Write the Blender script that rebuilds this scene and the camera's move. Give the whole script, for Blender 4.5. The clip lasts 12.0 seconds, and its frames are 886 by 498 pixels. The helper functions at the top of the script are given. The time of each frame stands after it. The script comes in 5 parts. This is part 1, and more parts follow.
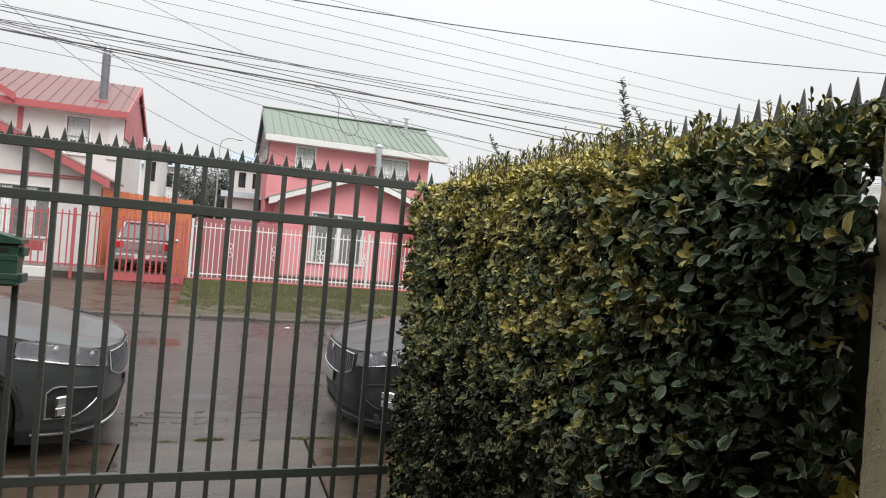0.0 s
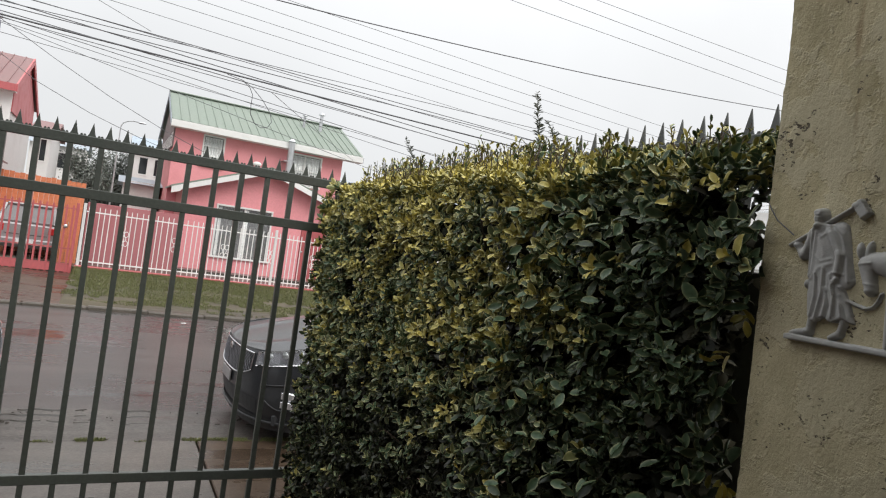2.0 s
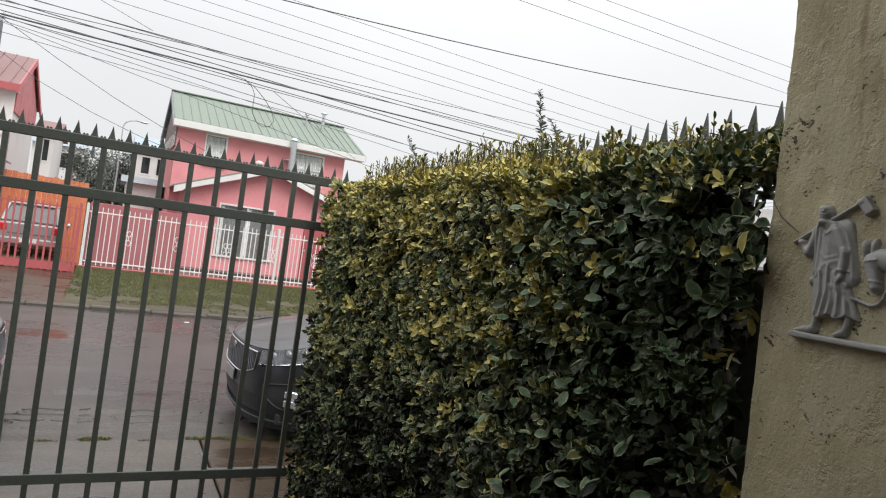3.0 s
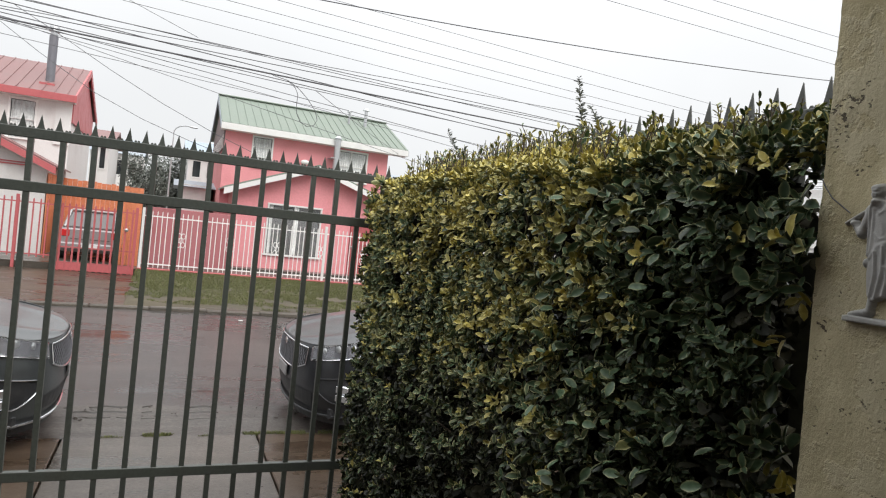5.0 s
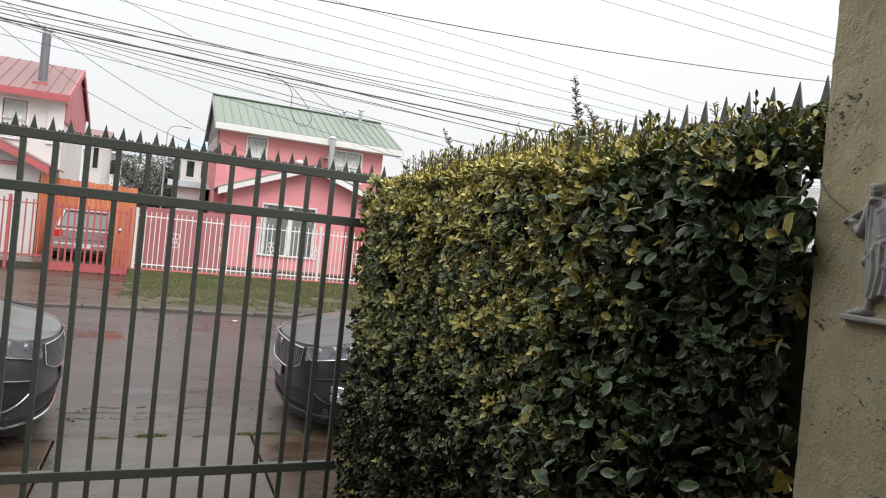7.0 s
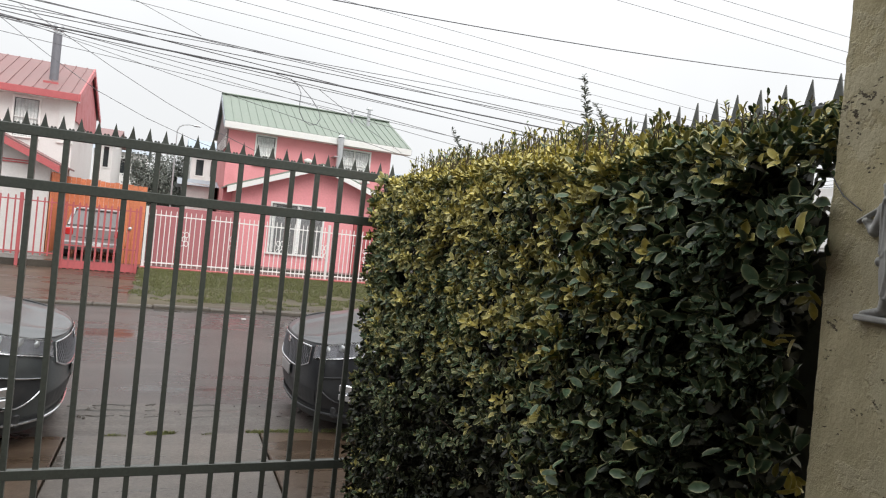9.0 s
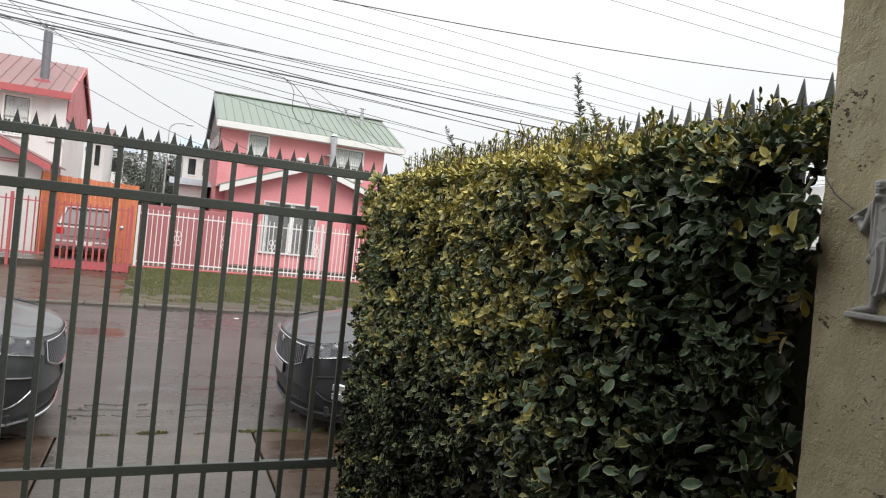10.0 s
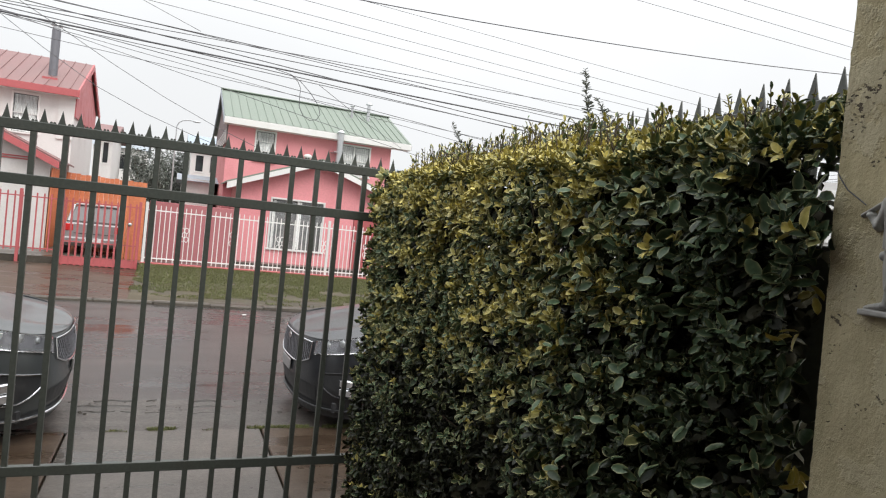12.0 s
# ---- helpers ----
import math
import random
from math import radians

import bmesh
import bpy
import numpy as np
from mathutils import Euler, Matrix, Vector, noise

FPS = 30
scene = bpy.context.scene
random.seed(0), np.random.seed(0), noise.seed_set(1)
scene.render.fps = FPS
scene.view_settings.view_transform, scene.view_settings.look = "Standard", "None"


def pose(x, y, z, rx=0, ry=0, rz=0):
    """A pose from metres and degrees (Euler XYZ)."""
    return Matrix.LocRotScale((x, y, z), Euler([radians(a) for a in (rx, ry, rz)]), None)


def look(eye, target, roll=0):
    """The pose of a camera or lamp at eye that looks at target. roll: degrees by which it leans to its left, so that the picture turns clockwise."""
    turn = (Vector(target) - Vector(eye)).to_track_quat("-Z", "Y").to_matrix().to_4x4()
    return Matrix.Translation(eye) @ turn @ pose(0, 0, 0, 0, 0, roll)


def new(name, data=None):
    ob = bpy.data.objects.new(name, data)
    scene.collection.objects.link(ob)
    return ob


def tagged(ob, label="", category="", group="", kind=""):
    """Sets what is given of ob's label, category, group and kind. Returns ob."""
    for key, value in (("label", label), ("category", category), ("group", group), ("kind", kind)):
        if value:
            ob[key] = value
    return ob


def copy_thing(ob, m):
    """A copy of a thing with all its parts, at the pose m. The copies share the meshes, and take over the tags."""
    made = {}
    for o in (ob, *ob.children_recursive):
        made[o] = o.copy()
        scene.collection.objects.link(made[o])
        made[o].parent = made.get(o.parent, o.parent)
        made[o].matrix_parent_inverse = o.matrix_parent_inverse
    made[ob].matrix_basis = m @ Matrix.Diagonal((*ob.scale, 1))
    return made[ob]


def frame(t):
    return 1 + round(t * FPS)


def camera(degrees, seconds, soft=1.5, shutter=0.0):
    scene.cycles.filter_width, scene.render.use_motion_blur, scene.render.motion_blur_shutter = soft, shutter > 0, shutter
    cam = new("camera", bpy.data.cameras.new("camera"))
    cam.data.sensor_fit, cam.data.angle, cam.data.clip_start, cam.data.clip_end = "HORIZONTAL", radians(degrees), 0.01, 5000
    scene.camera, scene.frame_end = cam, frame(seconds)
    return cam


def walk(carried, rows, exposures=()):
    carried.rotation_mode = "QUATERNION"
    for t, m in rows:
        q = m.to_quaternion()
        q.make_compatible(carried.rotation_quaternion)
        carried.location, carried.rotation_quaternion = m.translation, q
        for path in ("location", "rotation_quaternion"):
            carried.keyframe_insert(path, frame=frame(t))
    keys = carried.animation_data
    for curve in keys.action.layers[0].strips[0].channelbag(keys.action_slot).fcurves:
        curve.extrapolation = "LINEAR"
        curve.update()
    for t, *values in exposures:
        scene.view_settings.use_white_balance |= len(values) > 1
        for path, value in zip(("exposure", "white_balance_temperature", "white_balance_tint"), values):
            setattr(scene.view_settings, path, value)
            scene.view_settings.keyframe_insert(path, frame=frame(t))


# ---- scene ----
cam = camera(68.2, 12.0, 1.15)
PATH = [
    (0, (0.146, 0.069, 1.532), (0.806, 1.957, 1.514), 5.0),
    (0.5, (0.151, 0.071, 1.535), (0.938, 1.907, 1.62), 6.4),
    (1, (0.149, 0.081, 1.536), (1.008, 1.887, 1.546), 7.2),
    (1.5, (0.149, 0.089, 1.534), (1.036, 1.881, 1.557), 7.8),
    (2, (0.151, 0.084, 1.531), (1.061, 1.865, 1.553), 8.0),
    (2.5, (0.15, 0.077, 1.53), (1.057, 1.859, 1.532), 8.1),
    (3, (0.151, 0.087, 1.531), (1.055, 1.871, 1.547), 7.8),
    (3.5, (0.148, 0.095, 1.533), (1.032, 1.889, 1.554), 7.7),
    (3.7, (0.149, 0.094, 1.532), (1.007, 1.901, 1.541), 7.1),
    (5.3, (0.162, 0.075, 1.536), (0.935, 1.919, 1.499), 5.9),
    (5.5, (0.161, 0.086, 1.533), (0.943, 1.926, 1.473), 5.6),
    (6, (0.16, 0.098, 1.535), (0.964, 1.929, 1.499), 5.8),
    (6.5, (0.158, 0.089, 1.534), (0.954, 1.924, 1.516), 5.8),
    (7, (0.16, 0.085, 1.533), (0.954, 1.92, 1.511), 5.9),
    (9, (0.161, 0.09, 1.533), (0.933, 1.935, 1.505), 6.0),
    (9.5, (0.16, 0.091, 1.534), (0.941, 1.932, 1.507), 6.1),
    (10, (0.16, 0.09, 1.53), (0.951, 1.927, 1.502), 6.0),
    (10.5, (0.161, 0.09, 1.531), (0.945, 1.93, 1.502), 6.1),
    (11, (0.159, 0.089, 1.532), (0.937, 1.931, 1.498), 5.9),
    (11.5, (0.161, 0.09, 1.532), (0.934, 1.934, 1.491), 6.0),
    (12, (0.16, 0.097, 1.532), (0.933, 1.941, 1.49), 5.9),
]
walk(cam, [(t, look(e, g, r)) for t, e, g, r in PATH], [(0.0, -0.02), (2.5, 0.0), (5.5, 0.10), (12.0, 0.12)])

# ---- world and light: a wet overcast day ----
world = bpy.data.worlds.new("overcast_sky")
scene.world = world
world.use_nodes = True
wn, wl = world.node_tree.nodes, world.node_tree.links
wn.clear()
w_out = wn.new("ShaderNodeOutputWorld")
w_bg = wn.new("ShaderNodeBackground")
w_sky = wn.new("ShaderNodeTexSky")
w_sky.sky_type = "NISHITA"
w_sky.sun_disc = False
w_sky.sun_elevation = radians(47)
w_sky.sun_rotation = radians(158)
w_sky.dust_density = 6.0
w_geo = wn.new("ShaderNodeTexCoord")
w_sep = wn.new("ShaderNodeSeparateXYZ")
wl.new(w_geo.outputs["Generated"], w_sep.inputs[0])
# cloud layer: three times brighter overhead than at the horizon
w_ramp = wn.new("ShaderNodeMapRange")
w_ramp.inputs["From Min"].default_value = 0.0
w_ramp.inputs["From Max"].default_value = 1.0
w_ramp.inputs["To Min"].default_value = 0.88
w_ramp.inputs["To Max"].default_value = 2.9
w_pow = wn.new("ShaderNodeMath")
w_pow.operation = "POWER"
w_pow.use_clamp = True
w_pow.inputs[1].default_value = 2.3
wl.new(w_sep.outputs["Z"], w_pow.inputs[0])
wl.new(w_pow.outputs[0], w_ramp.inputs["Value"])
w_noise = wn.new("ShaderNodeTexNoise")
w_noise.inputs["Scale"].default_value = 2.2
w_noise.inputs["Detail"].default_value = 4.0
wl.new(w_geo.outputs["Generated"], w_noise.inputs["Vector"])
w_nr = wn.new("ShaderNodeMapRange")
w_nr.inputs["From Min"].default_value = 0.3
w_nr.inputs["From Max"].default_value = 0.7
w_nr.inputs["To Min"].default_value = 0.95
w_nr.inputs["To Max"].default_value = 1.05
wl.new(w_noise.outputs["Fac"], w_nr.inputs["Value"])
w_mul = wn.new("ShaderNodeMath")
w_mul.operation = "MULTIPLY"
wl.new(w_ramp.outputs[0], w_mul.inputs[0])
wl.new(w_nr.outputs[0], w_mul.inputs[1])
w_cloud = wn.new("ShaderNodeMix")
w_cloud.data_type = "RGBA"
w_cloud.blend_type = "MULTIPLY"
w_cloud.inputs[0].default_value = 1.0
w_cloud.inputs[6].default_value = (0.97, 0.985, 1.0, 1)
wl.new(w_mul.outputs[0], w_cloud.inputs[7])
w_dim = wn.new("ShaderNodeMix")
w_dim.data_type = "RGBA"
w_dim.blend_type = "MULTIPLY"
w_dim.inputs[0].default_value = 1.0
w_dim.inputs[7].default_value = (0.10, 0.10, 0.10, 1)
wl.new(w_sky.outputs[0], w_dim.inputs[6])
w_mix = wn.new("ShaderNodeMix")
w_mix.data_type = "RGBA"
w_mix.inputs[0].default_value = 0.96
wl.new(w_dim.outputs[2], w_mix.inputs[6])
wl.new(w_cloud.outputs[2], w_mix.inputs[7])
wl.new(w_mix.outputs[2], w_bg.inputs["Color"])
w_bg.inputs["Strength"].default_value = 1.0
wl.new(w_bg.outputs[0], w_out.inputs[0])

sun_data = bpy.data.lights.new("sun", "SUN")
sun_data.energy = 1.5
sun_data.angle = radians(35)
sun_data.color = (1.0, 0.97, 0.93)
sun = new("sun", sun_data)
sun.matrix_world = look((7, -17, 20), (0, 0, 0))


# ---- materials ----
def material(name):
    m = bpy.data.materials.new(name)
    m.use_nodes = True
    n = m.node_tree.nodes
    return m, n, m.node_tree.links, n["Principled BSDF"]


def coords(n, l, scale=1.0):
    tc = n.new("ShaderNodeTexCoord")
    mp = n.new("ShaderNodeMapping")
    mp.inputs["Scale"].default_value = (scale, scale, scale) if not isinstance(scale, tuple) else scale
    l.new(tc.outputs["Object"], mp.inputs["Vector"])
    return mp.outputs[0]


def noise_tex(n, l, vec, scale, detail=4.0, rough=0.55):
    t = n.new("ShaderNodeTexNoise")
    t.inputs["Scale"].default_value = scale
    t.inputs["Detail"].default_value = detail
    t.inputs["Roughness"].default_value = rough
    l.new(vec, t.inputs["Vector"])
    return t.outputs["Fac"]


def ramp(n, l, fac, lo, hi, a, b):
    r = n.new("ShaderNodeValToRGB")
    r.color_ramp.elements[0].position, r.color_ramp.elements[1].position = lo, hi
    r.color_ramp.elements[0].color = (*a, 1) if len(a) == 3 else a
    r.color_ramp.elements[1].color = (*b, 1) if len(b) == 3 else b
    l.new(fac, r.inputs[0])
    return r.outputs[0]


def mix(n, l, fac, a, b, mode="MIX"):
    m = n.new("ShaderNodeMix")
    m.data_type, m.blend_type = "RGBA", mode
    for i, v in ((0, fac), (6, a), (7, b)):
        if isinstance(v, (int, float)):
            m.inputs[i].default_value = v
        elif isinstance(v, tuple):
            m.inputs[i].default_value = (*v, 1)
        else:
            l.new(v, m.inputs[i])
    return m.outputs[2]


def bump(n, l, p, height, strength, distance=0.01):
    b = n.new("ShaderNodeBump")
    b.inputs["Strength"].default_value = strength
    b.inputs["Distance"].default_value = distance
    l.new(height, b.inputs["Height"])
    l.new(b.outputs[0], p.inputs["Normal"])
    return b


def shade(c, f):
    return tuple(min(1.0, v * f) for v in c)


def worn(name, colour, rough=0.6, grain=40.0, stain=2.5, spread=0.18, relief=0.25, metal=0.0, dirt=(0.10, 0.09, 0.08), dirty=0.25, coat=0.0):
    """Painted or bare surface with fine grain, broad stains and a little dirt."""
    m, n, l, p = material(name)
    v = coords(n, l)
    fine = noise_tex(n, l, v, grain, 5)
    broad = noise_tex(n, l, v, stain, 5, 0.65)
    c = ramp(n, l, fine, 0.25, 0.75, shade(colour, 1 - spread), shade(colour, 1 + spread))
    info = n.new("ShaderNodeObjectInfo")
    tone = ramp(n, l, info.outputs["Random"], 0.0, 1.0, (0.9, 0.9, 0.9), (1.08, 1.08, 1.08))
    c = mix(n, l, 1.0, c, tone, "MULTIPLY")
    d = ramp(n, l, broad, 0.52, 0.78, (0, 0, 0), (dirty, dirty, dirty))
    c = mix(n, l, d, c, dirt)
    l.new(c, p.inputs["Base Color"])
    r = ramp(n, l, broad, 0.3, 0.7, (rough * 0.8,) * 3, (min(1, rough * 1.2),) * 3)
    l.new(r, p.inputs["Roughness"])
    p.inputs["Metallic"].default_value = metal
    p.inputs["Coat Weight"].default_value = coat
    bump(n, l, p, fine, relief, 0.004)
    return m


GATE = worn("gate_green_paint", (0.060, 0.067, 0.058), 0.36, 60, 6, 0.2, 0.3, 0.0, (0.05, 0.03, 0.02), 0.3)
FENCE_DARK = worn("fence_dark_paint", (0.095, 0.100, 0.097), 0.7, 60, 6, 0.2, 0.3)
BOX_GREEN = worn("mailbox_green", (0.026, 0.068, 0.046), 0.4, 50, 8, 0.15, 0.2)
PINK = worn("pink_render", (0.76, 0.305, 0.325), 0.85, 25, 0.8, 0.08, 0.3, 0, (0.42, 0.12, 0.12), 0.35)
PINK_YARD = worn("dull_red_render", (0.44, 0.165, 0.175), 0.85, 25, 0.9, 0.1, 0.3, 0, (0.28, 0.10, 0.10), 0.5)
PINK_LOW = worn("pink_render_weathered", (0.60, 0.235, 0.235), 0.85, 25, 0.9, 0.1, 0.3, 0, (0.40, 0.14, 0.13), 0.5)
WHITE = worn("white_paint", (0.80, 0.79, 0.77), 0.5, 30, 2, 0.05, 0.1, 0, (0.5, 0.48, 0.45), 0.3)
WHITE_WALL = worn("white_render", (0.78, 0.76, 0.74), 0.8, 25, 0.9, 0.06, 0.3, 0, (0.5, 0.47, 0.44), 0.4)
RED = worn("red_paint", (0.50, 0.125, 0.13), 0.5, 30, 2, 0.1, 0.15, 0, (0.3, 0.05, 0.05), 0.3)
RED_DARK = worn("red_fence_paint", (0.47, 0.11, 0.115), 0.5, 40, 3, 0.12, 0.2)
ORANGE = worn("orange_planks", (0.62, 0.205, 0.095), 0.65, 14, 2, 0.15, 0.4, 0, (0.35, 0.1, 0.04), 0.4)
STEEL = worn("galvanised_steel", (0.55, 0.56, 0.57), 0.35, 50, 5, 0.1, 0.1, 0.85)
CHIMNEY = worn("chimney_steel", (0.20, 0.20, 0.22), 0.45, 50, 5, 0.1, 0.1, 0.6)
CABLE = worn("cable_rubber", (0.13, 0.13, 0.14), 0.6, 80, 8, 0.1, 0.05)
TYRE = worn("tyre_rubber", (0.02, 0.02, 0.021), 0.8, 80, 8, 0.1, 0.3)
PLASTIC = worn("black_plastic", (0.022, 0.023, 0.025), 0.45, 90, 8, 0.15, 0.2)
CHROME = worn("chrome", (0.72, 0.73, 0.75), 0.12, 60, 6, 0.05, 0.02, 1.0, (0.3, 0.3, 0.3), 0.1)
TWIG = worn("twig_bark", (0.075, 0.055, 0.038), 0.85, 60, 9, 0.3, 0.5)
RELIEF = worn("grey_cast_stone", (0.43, 0.43, 0.415), 0.5, 70, 12, 0.1, 0.25, 0, (0.2, 0.2, 0.2), 0.5)
GREY_PAINT = worn("grey_blue_metal", (0.30, 0.36, 0.42), 0.5, 30, 2, 0.1, 0.1)
CURTAIN = worn("net_curtain", (0.84, 0.84, 0.83), 0.9, 40, 5, 0.1, 0.2)
DARK_ROOM = worn("dim_interior", (0.20, 0.20, 0.20), 0.9, 10, 2, 0.2, 0.1)
BROWN_BOARD = worn("grey_brown_boards", (0.20, 0.155, 0.15), 0.8, 20, 3, 0.2, 0.3)
HATCH_GLASS = worn("misted_car_glass", (0.16, 0.15, 0.15), 0.12, 30, 3, 0.1, 0.0)
TAIL_RED = worn("red_lamp_plastic", (0.55, 0.03, 0.03), 0.2, 30, 5, 0.05, 0.02)
PLATE_WHITE = worn("white_plastic", (0.75, 0.75, 0.74), 0.4, 40, 6, 0.05, 0.05)


def ribbed_roof(name, colour, moss):
    m, n, l, p = material(name)
    v = coords(n, l)
    fine = noise_tex(n, l, v, 18, 5)
    broad = noise_tex(n, l, v, 0.9, 6, 0.7)
    c = ramp(n, l, fine, 0.3, 0.7, shade(colour, 0.88), shade(colour, 1.1))
    d = ramp(n, l, broad, 0.45, 0.75, (0, 0, 0), (0.55, 0.55, 0.55))
    l.new(mix(n, l, d, c, moss), p.inputs["Base Color"])
    p.inputs["Roughness"].default_value = 0.55
    p.inputs["Metallic"].default_value = 0.1
    bump(n, l, p, fine, 0.15, 0.004)
    return m


ROOF_GREEN = ribbed_roof("green_roof_sheet", (0.195, 0.235, 0.192), (0.225, 0.25, 0.21))
ROOF_RED = ribbed_roof("red_roof_sheet", (0.235, 0.125, 0.120), (0.21, 0.135, 0.128))
ROOF_GREY = ribbed_roof("grey_roof_sheet", (0.32, 0.36, 0.40), (0.28, 0.30, 0.32))


def wet_ground(name, dark, light, grain, puddle_lo, puddle_hi, dry_rough, relief, film=0.13):
    """Wet paving: smooth films of water lie between rougher patches."""
    m, n, l, p = material(name)
    v = coords(n, l)
    fine = noise_tex(n, l, v, grain, 6, 0.7)
    broad = noise_tex(n, l, v, 0.55, 6, 0.6)
    streak = noise_tex(n, l, coords(n, l, (0.25, 1.6, 1.0)), 1.4, 5, 0.6)
    c = ramp(n, l, fine, 0.3, 0.72, dark, light)
    stain = ramp(n, l, broad, 0.35, 0.7, (0.60, 0.60, 0.60), (1.25, 1.22, 1.18))
    c = mix(n, l, 1.0, c, stain, "MULTIPLY")
    c = mix(n, l, 1.0, c, ramp(n, l, streak, 0.35, 0.68, (0.62, 0.60, 0.58), (1.2, 1.2, 1.2)), "MULTIPLY")
    speck = noise_tex(n, l, v, 170, 2, 0.5)
    c = mix(n, l, ramp(n, l, speck, 0.66, 0.72, (0, 0, 0), (0.6, 0.6, 0.6)), c, shade(light, 1.9))
    height = fine
    l.new(c, p.inputs["Base Color"])
    wet = n.new("ShaderNodeMath")
    wet.operation = "ADD"
    l.new(broad, wet.inputs[0])
    l.new(streak, wet.inputs[1])
    r = ramp(n, l, wet.outputs[0], puddle_lo, puddle_hi, (film,) * 3, (dry_rough,) * 3)
    l.new(r, p.inputs["Roughness"])
    p.inputs["IOR"].default_value = 1.38
    amount = ramp(n, l, wet.outputs[0], puddle_lo, puddle_hi, (0.02,) * 3, (relief,) * 3)
    b = bump(n, l, p, height, 0.3, 0.006)
    l.new(amount, b.inputs["Strength"])
    return m


ROAD = wet_ground("wet_asphalt", (0.034, 0.029, 0.027), (0.080, 0.069, 0.064), 60, 0.80, 1.15, 0.33, 0.35)
CONCRETE = wet_ground("wet_concrete", (0.070, 0.061, 0.053), (0.140, 0.125, 0.110), 38, 0.85, 1.2, 0.36, 0.3)
MUD = wet_ground("wet_earth_concrete", (0.054, 0.036, 0.024), (0.105, 0.075, 0.052), 30, 0.9, 1.2, 0.42, 0.4, 0.26)
ROUGH_EDGE = wet_ground("broken_paving", (0.045, 0.040, 0.036), (0.15, 0.137, 0.126), 30, 0.75, 1.05, 0.5, 0.6)
DIRT = worn("wet_dirt", (0.030, 0.025, 0.020), 0.5, 40, 6, 0.3, 0.5)
SOIL = wet_ground("verge_soil", (0.074, 0.064, 0.040), (0.135, 0.116, 0.078), 22, 0.6, 1.0, 0.8, 0.6)
KERB = wet_ground("kerb_concrete", (0.075, 0.066, 0.055), (0.14, 0.125, 0.106), 30, 0.7, 1.1, 0.5, 0.4)
FAR_GROUND = wet_ground("far_ground", (0.10, 0.10, 0.08), (0.17, 0.16, 0.13), 8, 0.6, 1.0, 0.8, 0.4)


def stucco():
    """Old rendered wall: trowel drags, worn pale skin, small pits and brown runs."""
    m, n, l, p = material("cream_stucco")
    v = coords(n, l)
    fine = noise_tex(n, l, v, 150, 5, 0.6)
    drag = noise_tex(n, l, coords(n, l, (1.0, 1.0, 0.45)), 16, 7, 0.62)
    broad = noise_tex(n, l, v, 2.6, 5, 0.6)
    edge = noise_tex(n, l, v, 6.5, 6, 0.7)
    c = ramp(n, l, drag, 0.30, 0.70, (0.42, 0.365, 0.215), (0.60, 0.53, 0.345))
    skin_mask = ramp(n, l, edge, 0.50, 0.54, (0, 0, 0), (0.5, 0.5, 0.5))
    c = mix(n, l, skin_mask, c, (0.57, 0.525, 0.375))
    d = ramp(n, l, broad, 0.45, 0.75, (0, 0, 0), (0.6, 0.6, 0.6))
    c = mix(n, l, d, c, (0.45, 0.41, 0.275))
    run = noise_tex(n, l, coords(n, l, (9.0, 9.0, 1.1)), 2.4, 3, 0.5)
    c = mix(n, l, ramp(n, l, run, 0.66, 0.74, (0, 0, 0), (0.55, 0.55, 0.55)), c, (0.26, 0.17, 0.09))
    pit = noise_tex(n, l, coords(n, l, (1.0, 1.0, 1.6)), 75, 4, 0.65)
    where = noise_tex(n, l, v, 11.0, 4, 0.65)
    both = n.new("ShaderNodeMath")
    both.operation = "MULTIPLY"
    l.new(pit, both.inputs[0])
    l.new(where, both.inputs[1])
    hole = ramp(n, l, both.outputs[0], 0.352, 0.378, (0, 0, 0), (1, 1, 1))
    c = mix(n, l, hole, c, (0.15, 0.125, 0.09))
    l.new(c, p.inputs["Base Color"])
    p.inputs["Roughness"].default_value = 0.88
    total = None
    for src, k in ((fine, 0.16), (drag, 0.9), (skin_mask, 0.22), (hole, -0.8)):
        h = n.new("ShaderNodeMath")
        h.operation = "MULTIPLY_ADD"
        h.inputs[1].default_value = k
        l.new(src, h.inputs[0])
        if total is None:
            h.inputs[2].default_value = 0.0
        else:
            l.new(total, h.inputs[2])
        total = h.outputs[0]
    bump(n, l, p, total, 0.85, 0.013)
    return m


STUCCO = stucco()


def car_paint(name, colour, flake):
    m, n, l, p = material(name)
    v = coords(n, l)
    sp = noise_tex(n, l, v, 900, 2)
    c = ramp(n, l, sp, 0.35, 0.7, colour, flake)
    broad = noise_tex(n, l, v, 4, 4)
    c = mix(n, l, ramp(n, l, broad, 0.5, 0.8, (0, 0, 0), (0.2, 0.2, 0.2)), c, (0.09, 0.085, 0.08))
    l.new(c, p.inputs["Base Color"])
    p.inputs["Metallic"].default_value = 0.2
    p.inputs["Roughness"].default_value = 0.34
    p.inputs["Coat Weight"].default_value = 0.4
    p.inputs["Coat Roughness"].default_value = 0.13
    vo = n.new("ShaderNodeTexVoronoi")
    vo.inputs["Scale"].default_value = 130
    l.new(v, vo.inputs["Vector"])
    drop = ramp(n, l, vo.outputs["Distance"], 0.12, 0.4, (1, 1, 1), (0, 0, 0))
    bump(n, l, p, drop, 0.16, 0.003)
    return m


